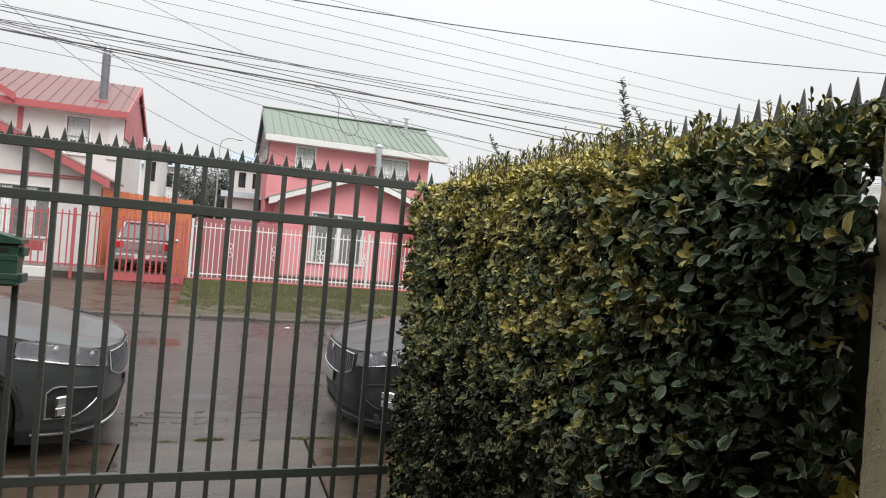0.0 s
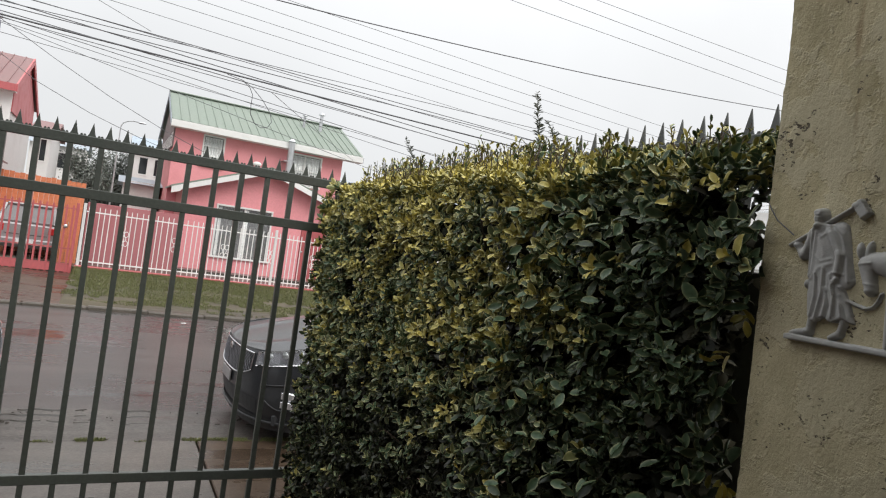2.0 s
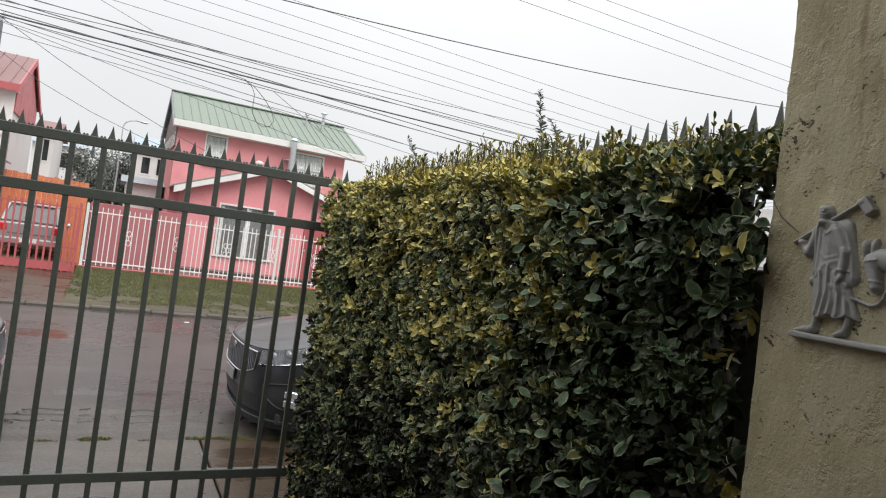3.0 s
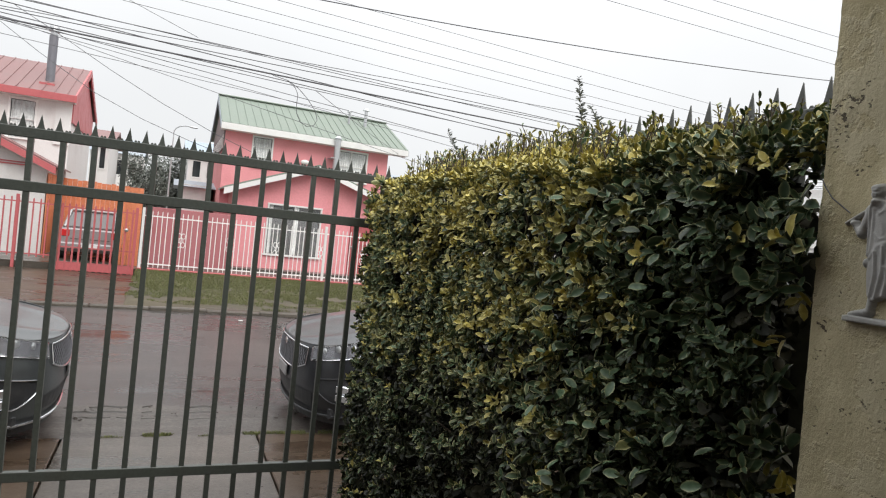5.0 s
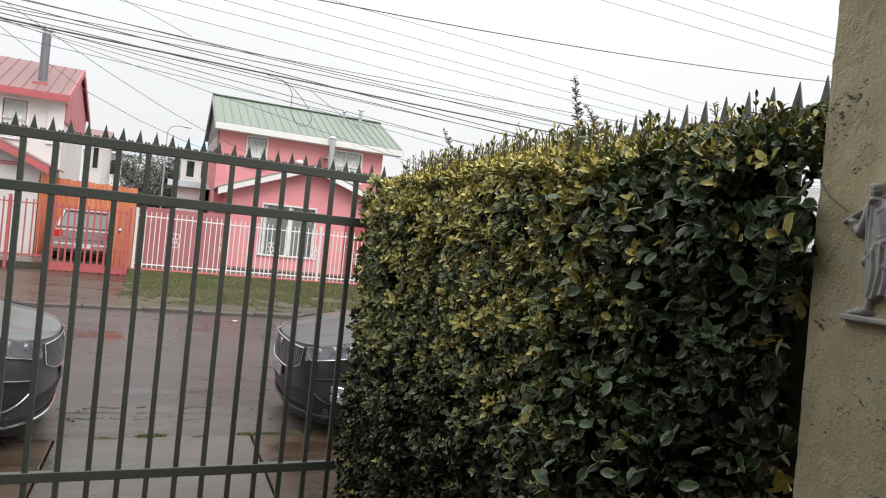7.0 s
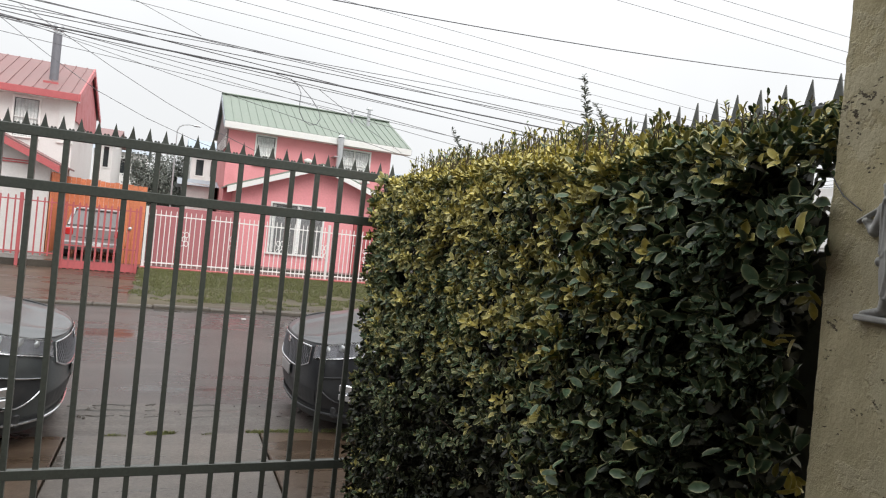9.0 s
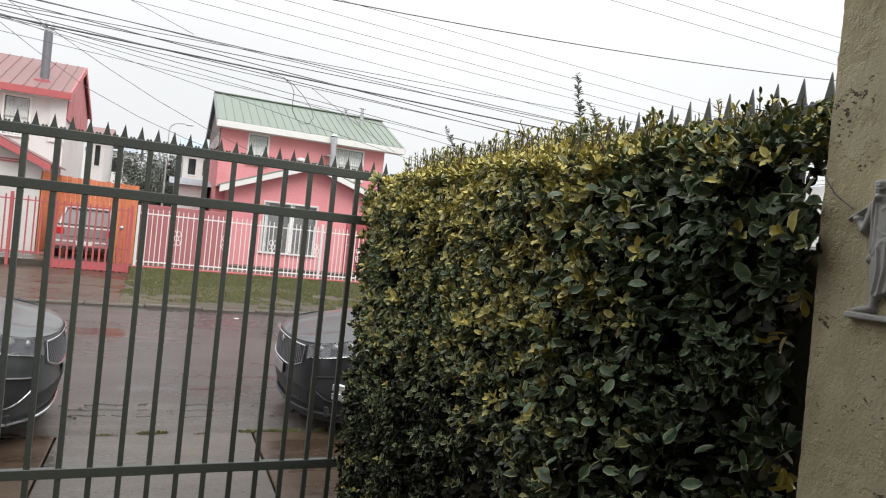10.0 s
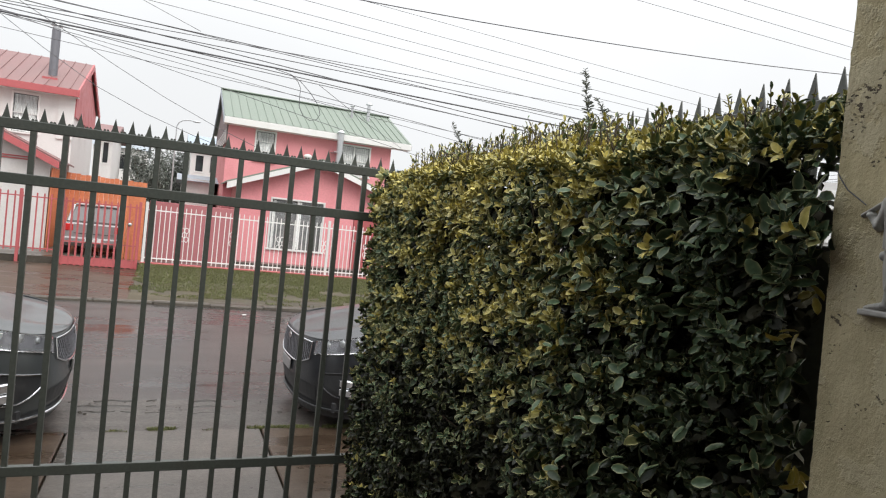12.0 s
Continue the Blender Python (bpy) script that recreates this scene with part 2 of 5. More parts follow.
PAINT_GREY = car_paint("grey_car_paint", (0.050, 0.056, 0.058), (0.072, 0.078, 0.080))
PAINT_DARK = car_paint("dark_blue_grey_car_paint", (0.016, 0.017, 0.020), (0.030, 0.032, 0.037))
PAINT_SILVER = car_paint("silver_car_paint", (0.26, 0.25, 0.25), (0.36, 0.35, 0.35))


def glass(name, tint, rough=0.02):
    m, n, l, p = material(name)
    v = coords(n, l)
    f = noise_tex(n, l, v, 6, 4)
    l.new(ramp(n, l, f, 0.3, 0.7, shade(tint, 0.85), shade(tint, 1.15)), p.inputs["Base Color"])
    p.inputs["Roughness"].default_value = rough
    p.inputs["Transmission Weight"].default_value = 1.0
    p.inputs["IOR"].default_value = 1.45
    return m


PANE = glass("window_glass", (0.94, 0.96, 0.96))
LENS = glass("lamp_lens", (0.92, 0.94, 0.95))
CAR_GLASS = worn("dark_car_glass", (0.02, 0.024, 0.026), 0.06, 30, 3, 0.1, 0.0)


def leaf_material(name, green_dark, green, fresh, young, edge_pale, pale_rim=0.0, rough=0.36, lit_green=None):
    """Euonymus leaf: random tone per leaf, pale margin, yellow where the growth is young, lighter green painted for
    light.
    """
    m, n, l, p = material(name)
    geo = n.new("ShaderNodeNewGeometry")
    c = ramp(n, l, geo.outputs["Random Per Island"], 0.05, 0.95, green_dark, green)
    at_young = n.new("ShaderNodeAttribute")
    at_young.attribute_name = "young"
    at_edge = n.new("ShaderNodeAttribute")
    at_edge.attribute_name = "margin"
    early = n.new("ShaderNodeMapRange")
    early.inputs["From Min"].default_value = 0.22
    early.inputs["From Max"].default_value = 0.45
    l.new(at_young.outputs["Fac"], early.inputs["Value"])
    late = n.new("ShaderNodeMapRange")
    late.inputs["From Min"].default_value = 0.42
    l.new(at_young.outputs["Fac"], late.inputs["Value"])
    # low young values blend in the lighter green that paints light from above
    if lit_green:
        lit_mix = n.new("ShaderNodeMapRange")
        lit_mix.inputs["From Max"].default_value = 0.12
        l.new(at_young.outputs["Fac"], lit_mix.inputs["Value"])
        c = mix(n, l, lit_mix.outputs[0], c, mix(n, l, geo.outputs["Random Per Island"], shade(lit_green, 0.6), shade(lit_green, 1.4)))
    c = mix(n, l, early.outputs[0], c, fresh)
    c = mix(n, l, late.outputs[0], c, young)
    margin = n.new("ShaderNodeMath")
    margin.operation = "MULTIPLY"
    rim = n.new("ShaderNodeMath")
    rim.operation = "POWER"
    rim.inputs[1].default_value = 5.5
    l.new(at_edge.outputs["Fac"], rim.inputs[0])
    grown = n.new("ShaderNodeMapRange")
    grown.inputs["From Max"].default_value = 0.30
    grown.inputs["To Min"].default_value = pale_rim
    l.new(at_young.outputs["Fac"], grown.inputs["Value"])
    l.new(rim.outputs[0], margin.inputs[0])
    l.new(grown.outputs[0], margin.inputs[1])
    c = mix(n, l, margin.outputs[0], c, edge_pale)
    v = coords(n, l)
    spots = noise_tex(n, l, v, 90, 3)
    c = mix(n, l, 1.0, c, ramp(n, l, spots, 0.3, 0.7, (0.8, 0.8, 0.8), (1.15, 1.15, 1.15)), "MULTIPLY")
    l.new(c, p.inputs["Base Color"])
    p.inputs["Roughness"].default_value = rough
    p.inputs["Specular IOR Level"].default_value = 0.24 if rough < 0.5 else 0.2
    bump(n, l, p, spots, 0.2, 0.002)
    return m


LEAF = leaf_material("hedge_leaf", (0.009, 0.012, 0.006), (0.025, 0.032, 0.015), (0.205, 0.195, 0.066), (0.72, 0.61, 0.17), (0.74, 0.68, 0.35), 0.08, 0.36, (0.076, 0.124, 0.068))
# old brown leaves, darkened in colour to stand for shade in the gaps
INNER_LEAF = leaf_material("shade_dark_old_leaf", (0.014, 0.016, 0.010), (0.040, 0.037, 0.022), (0.05, 0.04, 0.02), (0.05, 0.04, 0.02), (0.05, 0.04, 0.02), 0.0, 0.6)
# pale grey leaf tone with the distance haze painted into it
TREE_LEAF = leaf_material("tree_leaf", (0.19, 0.205, 0.19), (0.27, 0.285, 0.26), (0.13, 0.15, 0.12), (0.14, 0.16, 0.11), (0.15, 0.17, 0.12), 0.0, 0.85)
GRASS = leaf_material("grass_blade", (0.095, 0.120, 0.042), (0.150, 0.172, 0.068), (0.16, 0.18, 0.07), (0.24, 0.23, 0.10), (0.25, 0.24, 0.11))


# ---- building helpers ----
def finish(name, bm, mat, parent=None, label="", smooth=False):
    me = bpy.data.meshes.new(name)
    bm.normal_update()
    bm.to_mesh(me)
    bm.free()
    me.materials.append(mat)
    if smooth:
        for f in me.polygons:
            f.use_smooth = True
    ob = new(name, me)
    if parent is not None:
        ob.parent = parent
    if label:
        ob["label"] = label
    return ob


def part(name, bm, mat, parent, label="", smooth=False):
    return finish(name, bm, mat, parent, label, smooth)


def again(name, mesh, m, parent, label=""):
    """A further piece on mesh data that is already there."""
    ob = new(name, mesh)
    ob.parent = parent
    ob.matrix_basis = m
    if label:
        ob["label"] = label
    return ob


def empty(name, m, label, category, group="", kind=""):
    ob = new(name)
    ob.matrix_basis = m
    return tagged(ob, label, category, group, kind)


def box(bm, x0, x1, y0, y1, z0, z1, bev=0.0, m=None):
    r = bmesh.ops.create_cube(bm, size=1.0)
    vs = r["verts"]
    bmesh.ops.scale(bm, vec=(x1 - x0, y1 - y0, z1 - z0), verts=vs)
    bmesh.ops.translate(bm, vec=((x0 + x1) / 2, (y0 + y1) / 2, (z0 + z1) / 2), verts=vs)
    if m is not None:
        bmesh.ops.transform(bm, matrix=m, verts=vs)
    if bev > 0:
        es = list({e for v in vs for e in v.link_edges})
        bmesh.ops.bevel(bm, geom=es, offset=bev, segments=1, affect="EDGES")
    return bm


def boxed(*a, **k):
    return box(bmesh.new(), *a, **k)


def prism(bm, outline, axis, a, b):
    """Extrude a closed 2D outline between a and b along an axis; outline is in the two other axes, in order."""
    def at(p, d):
        return {"x": (d, p[0], p[1]), "y": (p[0], d, p[1]), "z": (p[0], p[1], d)}[axis]
    v0 = [bm.verts.new(at(p, a)) for p in outline]
    v1 = [bm.verts.new(at(p, b)) for p in outline]
    n = len(outline)
    bm.faces.new(v0)
    bm.faces.new(list(reversed(v1)))
    for i in range(n):
        bm.faces.new((v0[i], v1[i], v1[(i + 1) % n], v0[(i + 1) % n]))
    bmesh.ops.recalc_face_normals(bm, faces=bm.faces[:])
    return bm


def tube(bm, p, q, r0, r1=None, seg=10):
    """A capped round bar from p to q."""
    r1 = r0 if r1 is None else r1
    p, q = Vector(p), Vector(q)
    d = q - p
    m = Matrix.Translation((p + q) / 2) @ d.to_track_quat("Z", "Y").to_matrix().to_4x4()
    bmesh.ops.create_cone(bm, cap_ends=True, segments=seg, radius1=r0, radius2=r1, depth=d.length, matrix=m)
    return bm


def ball(bm, c, s, rot=(0, 0, 0), seg=14):
    m = Matrix.Translation(c) @ Euler([radians(a) for a in rot]).to_matrix().to_4x4() @ Matrix.Diagonal((*s, 1))
    bmesh.ops.create_uvsphere(bm, u_segments=seg, v_segments=max(6, seg * 2 // 3), radius=1.0, matrix=m)
    return bm


def curve_thing(name, points, radius, mat, label, category, group="", kind="", parent=None):
    """A round cable through points."""
    cu = bpy.data.curves.new(name, "CURVE")
    cu.dimensions = "3D"
    sp = cu.splines.new("POLY")
    sp.points.add(len(points) - 1)
    for q, p in zip(sp.points, points):
        q.co = (*p, 1)
    cu.bevel_depth = radius
    cu.bevel_resolution = 1
    cu.materials.append(mat)
    dep = bpy.context.evaluated_depsgraph_get()
    tmp = bpy.data.objects.new(name, cu)
    scene.collection.objects.link(tmp)
    dep.update()
    me = bpy.data.meshes.new_from_object(tmp.evaluated_get(dep))
    bpy.data.objects.remove(tmp)
    ob = new(name, me)
    if parent is not None:
        ob.parent = parent
    return tagged(ob, label, category, group, kind)


Z0 = -0.30     # level of street and driveway
GY = 3.85      # plane of the gate

# ---- ground, street ----
def sheet(name, x0, x1, y0, y1, z, mat, label, nx=1, ny=1, rough_z=0.0, tilt=None):
    bm = bmesh.new()
    g = [[bm.verts.new((x0 + (x1 - x0) * i / nx, y0 + (y1 - y0) * j / ny,
                        (z if tilt is None else z + (tilt - z) * j / ny) + (rough_z * noise.noise((i * 0.37, j * 0.41, 3.0)) if 0 < j < ny else 0)))
          for j in range(ny + 1)] for i in range(nx + 1)]
    for i in range(nx):
        for j in range(ny):
            bm.faces.new((g[i][j], g[i + 1][j], g[i + 1][j + 1], g[i][j + 1]))
    return tagged(finish(name, bm, mat), label, name.split("_")[0], kind="structure")


sheet("ground", -900, 900, -600, 1800, Z0 - 0.06, FAR_GROUND, "wet bare ground reaching to the horizon")
sheet("road", -70, 70, 6.75, 13.33, Z0, ROAD, "wet grey asphalt street with puddle films", 70, 12, 0.012)
sheet("verge", -0.45, 70, 13.45, 19.6, Z0 + 0.05, SOIL, "muddy grass verge rising to the fences", 90, 14, 0.03, -0.06)
sheet("crossing", -70, -0.45, 13.45, 19.6, Z0 + 0.05, MUD, "wet brown paved crossing before the red gate", 60, 14, 0.02, -0.24)
sheet("yard", -14, 24, 19.6, 34, -0.07, CONCRETE, "wet concrete front yards of the houses", 4, 4)
sheet("pavement_edge", -30, 30, 5.81, 6.75, Z0 + 0.004, ROUGH_EDGE, "broken wet strip between driveway and street", 90, 6, 0.018)

tagged(finish("yard_step", boxed(-14, -0.46, 19.60, 19.72, -0.40, -0.066, 0.01), KERB), "worn wet concrete step along the yard edge", "step", kind="structure")

kerb = empty("kerb", pose(0, 13.36, Z0), "low worn concrete kerb along the far side", "kerb", kind="structure")
kb = boxed(-0.502, 0.502, -0.075, 0.095, -0.05, 0.06, 0.02)
k0 = part("kerb_stone", kb, KERB, kerb)
for i in range(-16, 28):
    again("kerb_stone", k0.data, pose(i * 1.0 + 0.5, random.uniform(-.01, .01), random.uniform(-.012, .008), 0, 0, random.uniform(-.4, .4)), kerb)
k0.matrix_basis = pose(-16.5, 0, 0)

# driveway slabs between gate and street, with recessed joints
drive = empty("driveway", pose(0, 0, Z0), "wet concrete driveway slabs outside the gate", "driveway", kind="structure")
for (x0, x1, mat) in ((-6.0, -3.4, MUD), (-3.385, -0.45, MUD), (-0.435, 1.02, CONCRETE), (1.035, 3.2, MUD), (3.215, 6.5, MUD)):
    for (y0, y1) in ((2.6, 5.80),):
        part("slab", boxed(x0, x1, y0, y1, -0.05, 0.018, 0.008), mat, drive)
patio = boxed(-6, 1.30, -3.0, 2.585, Z0 - 0.05, Z0 + 0.018, 0.01)
tagged(finish("patio_floor", patio, MUD), "wet brown concrete patio slab by the house", "floor", kind="structure")

# ---- the house corner the camera stands at ----
def stucco_wall():
    """Rough rendered wall whose free end is ragged and leans a little."""
    bm = bmesh.new()
    ny, nz, nx = 90, 240, 6
    x0, x1, z0, z1 = 1.30, 1.56, Z0, 2.75
    def end(z):
        return 0.945 + 0.022 * (min(z, 1.7) - 1.4) + 0.008 * max(0.0, z - 1.7) + 0.0015 * noise.noise((0, 3.1, z * 9)) + 0.003 * noise.noise((2, 1, z * 48)) - 0.005 * max(0.0, noise.noise((5, 1, z * 30)) - 0.3)
    def P(a, x, b):
        z = z0 + (z1 - z0) * b
        y = -3.0 + (end(z) + 3.0) * (1 - (1 - a) ** 2.2)
        return (x + 0.005 * noise.noise((y * 6, z * 6, 1.5)) + 0.0025 * noise.noise((y * 22, z * 14, 3.5)), y, z)
    face = [[bm.verts.new(P(i / ny, x0, j / nz)) for j in range(nz + 1)] for i in range(ny + 1)]
    back = [[bm.verts.new((x0 + (x1 - x0) * k / nx, face[ny][j].co.y - 0.012 * (k > 0) + 0.004 * noise.noise((k * 2.0, j * 0.8, 4)), face[ny][j].co.z))
             for j in range(nz + 1)] for k in range(1, nx + 1)]
    rear = [bm.verts.new((x1, -3.0, z0 + (z1 - z0) * j / nz)) for j in range(nz + 1)]
    cols = face + back + [rear]
    for c, d in zip(cols, cols[1:]):
        for j in range(nz):
            bm.faces.new((c[j], c[j + 1], d[j + 1], d[j]))
    bm.faces.new([c[nz] for c in cols])
    bmesh.ops.recalc_face_normals(bm, faces=bm.faces[:])
    return tagged(finish("wall_east", bm, STUCCO, smooth=True), "cream stucco house wall, pitted and cracked", "wall", kind="structure")


stucco_wall()
# unseen porch shell: two walls and a ceiling added to cut the skylight here
tagged(finish("wall_south", boxed(-3.4, 1.56, -3.2, -3.0, Z0, 2.75), STUCCO), "unseen cream stucco rear wall, added to dim the corner", "wall", kind="structure")
tagged(finish("wall_west", boxed(-3.4, -3.2, -3.0, 0.3, Z0, 2.75), STUCCO), "unseen cream stucco side wall, added to dim the corner", "wall", kind="structure")
tagged(finish("ceiling", boxed(-3.4, 1.75, -3.2, 0.80, 2.75, 2.90), WHITE_WALL), "unseen white painted ceiling, added to dim wall and hedge", "ceiling", kind="structure")

# unseen wall, added to keep low western light off the hedge
tagged(finish("wall_boundary", boxed(-1.90, -1.72, 0.3, 3.8, Z0, 2.75), BROWN_BOARD), "unseen weathered grey-brown wall added to shade the hedge", "wall", kind="structure")


# ---- the gate with its spear strip ----
def spear(h, w, d):
    """One pressed spear point of the comb strip, with its shoulders."""
    bm = bmesh.new()
    o = [(-w / 2, 0), (w / 2, 0), (w * 0.37, h * 0.10), (w * 0.27, h * 0.24), (w * 0.175, h * 0.50), (0, h), (-w * 0.175, h * 0.50), (-w * 0.27, h * 0.24), (-w * 0.37, h * 0.10)]
    return prism(bm, o, "y", -d, d)


def nub(w, h, d):
    bm = bmesh.new()
    return prism(bm, [(-w, -0.01), (w, -0.01), (w, h * .6), (w * .5, h), (-w * .5, h), (-w, h * .6)], "y", -d, d)


def railing(name, m, length, z_mid, z_low, z_top, z_tip, bar_step, bar_first, bottom, spear_step, spear_first, mat, label):
    """Square-bar railing along local +x from 0 to length; heights are world z."""
    g = empty(name, m, label, "gate" if "gate" in name else "fence", kind="")
    for z, h, d in ((z_mid, 0.052, 0.017), (z_low, 0.052, 0.017), (z_top, 0.05, 0.016)):
        part("rail", boxed(0, length, -d, d, z - h / 2, z + h / 2, 0.003), mat, g)
    bar = None
    x = bar_first
    while x < length:
        mm = pose(x, 0.0, 0, 0, 0, random.uniform(-1.5, 1.5))
        if bar is None:
            bar = part("bar", boxed(-0.0135, 0.0135, -0.0135, 0.0135, bottom, z_top - 0.02, 0.002), mat, g)
            bar.matrix_basis = mm
        else:
            again("bar", bar.data, mm, g)
        x += bar_step
    s0 = n0 = None
    base = z_top + 0.018
    x = spear_first
    while x < length:
        mm = pose(x, 0.0, base, random.uniform(-2, 2), random.uniform(-1.5, 1.5), random.uniform(-3, 3))
        if s0 is None:
            s0 = part("spear_point", spear(z_tip - base, 0.052, 0.0022), mat, g)
            s0.matrix_basis = mm
            n0 = part("nub", nub(0.0065, 0.016, 0.0022), mat, g)
            n0.matrix_basis = pose(x + spear_step * 0.41, 0, base + 0.001)
        else:
            again("spear_point", s0.data, mm, g)
            again("nub", n0.data, pose(x + spear_step * 0.41, 0, base + 0.001), g)
        again("nub", n0.data, pose(x + spear_step * 0.59, 0, base + 0.001), g)
        x += spear_step
    return g


gate = railing("driveway_gate", pose(-1.63, GY, 0), 3.05, 1.593, 0.147, 1.856, 1.952, 0.14, 0.02, -0.24, 0.0786, 0.0774, GATE,
               "dark green steel bar gate with spear points on top")
for x in (-1.63, 1.42):
    part("post", boxed(x + 1.63 - 0.03, x + 1.63 + 0.03, -0.03, 0.03, Z0, 1.89, 0.004), GATE, gate)
side_fence = railing("side_fence", pose(1.62, 1.17, 0, 0, 0, 90), 2.68, 1.66, 0.22, 1.935, 2.035, 0.14, 0.10, -0.24, 0.0785, 0.035, FENCE_DARK,
                     "dark steel railing with spear points behind the hedge")
for y, z, w in ((0.022, 1.60, 0.042), (2.66, 1.95, 0.025)):
    part("post", boxed(y - w, y + w, -0.027, 0.027, Z0, z, 0.004), FENCE_DARK, side_fence)


def mailbox():
    b = empty("mailbox", pose(-0.862, GY - 0.09, 1.145), "dark green plastic letter box hung on the gate bars", "mailbox")
    bm = bmesh.new()
    box(bm, -0.125, 0.125, -0.06, 0.06, 0.0, 0.208, 0.010)
    for z in (0.030, 0.120):
        box(bm, -0.128, 0.128, -0.063, 0.063, z, z + 0.030, 0.003)
    part("body", bm, BOX_GREEN, b)
    bm = prism(bmesh.new(), [(-0.14, 0.205), (0.14, 0.205), (0.14, 0.225), (0.02, 0.256), (-0.02, 0.256), (-0.14, 0.225)], "y", -0.075, 0.07)
    part("lid", bm, BOX_GREEN, b)
    for z in (0.035, 0.165):
        part("clip", boxed(0.125, 0.142, -0.02, 0.09, z - 0.022, z + 0.022, 0.003), BOX_GREEN, b)
    part("letter_slot", boxed(-0.09, 0.09, -0.064, -0.058, 0.165, 0.182), PLASTIC, b)
    part("hook", boxed(-0.10, 0.10, 0.055, 0.078, 0.12, 0.15), BOX_GREEN, b)


mailbox()


# ---- leaves ----
def leaf_template(stations):
    """A leaf 1 long along x, 1 wide along y, folded along its rib: points, faces, margin flags."""
    pts, mar = [(0, 0, 0)], [0.5]
    for s, w in stations:
        droop = -0.16 * s * s
        pts += [(s, -w, 0.10 + droop), (s, 0, droop), (s, w, 0.10 + droop)]
        mar += [1, 0, 1]
    pts.append((1, 0, -0.17))
    mar.append(0.8)
    f = [(0, 1, 2), (0, 2, 3)]
    for i in range(len(stations) - 1):
        a = 1 + 3 * i
        f += [(a, a + 3, a + 4, a + 1), (a + 1, a + 4, a + 5, a + 2)]
    a = 3 * len(stations) - 2
    f += [(a, a + 3, a + 1), (a + 1, a + 3, a + 2)]
    return np.array(pts, float), f, np.array(mar, float)


PLAIN_LEAF = leaf_template(((0.20, 0.29), (0.54, 0.50), (0.85, 0.37)))
ROUND_LEAF = leaf_template(((0.13, 0.25), (0.38, 0.46), (0.65, 0.49), (0.89, 0.28)))


def leaf_mesh(name, pos, out, length, width, young, rng, spread=0.55, lift=0.35, face=None, template=PLAIN_LEAF):
    """One mesh of many leaves; each leaf grows from pos along out, bent towards the light; face turns the blades."""
    points, faces_of, margin = template
    n = len(pos)
    d = out + rng.normal(0, spread, (n, 3)) + np.array([0, 0, lift])
    d /= np.linalg.norm(d, axis=1)[:, None]
    up = (np.array([0, 0, 1.0]) + 0.75 * out if face is None else face) + rng.normal(0, 0.35, (n, 3))
    s = np.cross(up, d)
    s /= np.linalg.norm(s, axis=1)[:, None] + 1e-9
    u = np.cross(d, s)
    P = (pos[:, None, :] + points[None, :, 0:1] * d[:, None, :] * length[:, None, None]
         + points[None, :, 1:2] * s[:, None, :] * width[:, None, None] + points[None, :, 2:3] * u[:, None, :] * length[:, None, None])
    k = len(points)
    verts = P.reshape(-1, 3)
    faces = []
    for i in range(n):
        o = i * k
        faces.extend([tuple(o + j for j in f) for f in faces_of])
    me = bpy.data.meshes.new(name)
    me.from_pydata(verts.tolist(), [], faces)
    a = me.attributes.new("margin", "FLOAT", "POINT")
    a.data.foreach_set("value", np.tile(margin, n).astype(np.float32))
    b = me.attributes.new("young", "FLOAT", "POINT")
    b.data.foreach_set("value", np.repeat(young, k).astype(np.float32))
    me.polygons.foreach_set("use_smooth", np.ones(len(me.polygons), bool))
    me.update()
    return me


HY0, HY1, HTOP = 0.98, 3.74, 1.86


def hedge_face(y, z):
    """x of the clipped face."""
    r = 1.225 + 0.035 * noise.noise((y * 2.1, z * 2.1, 7)) + 0.02 * noise.noise((y * 6, z * 6, 2)) + 0.02 * max(0, z - 0.6)
    e = max(0.0, (y - (HY1 - 0.16)) / 0.16)
    t = max(0.0, (z - (HTOP - 0.20)) / 0.20)
    f = min(1.0, max(0.0, (y - 2.7) / 0.8))
    return r + 0.06 * e * e + 0.16 * t * t - 0.05 * f * f * (3 - 2 * f)


def hedge_top(x, y):
    """z of the clipped top, rising from the front edge towards the railing."""
    return HTOP - 0.04 + 0.10 * min(1.0, max(0.0, (x - 1.30) / 0.22)) + 0.03 * min(1.0, max(0.0, (y - 1.2) / 1.2))


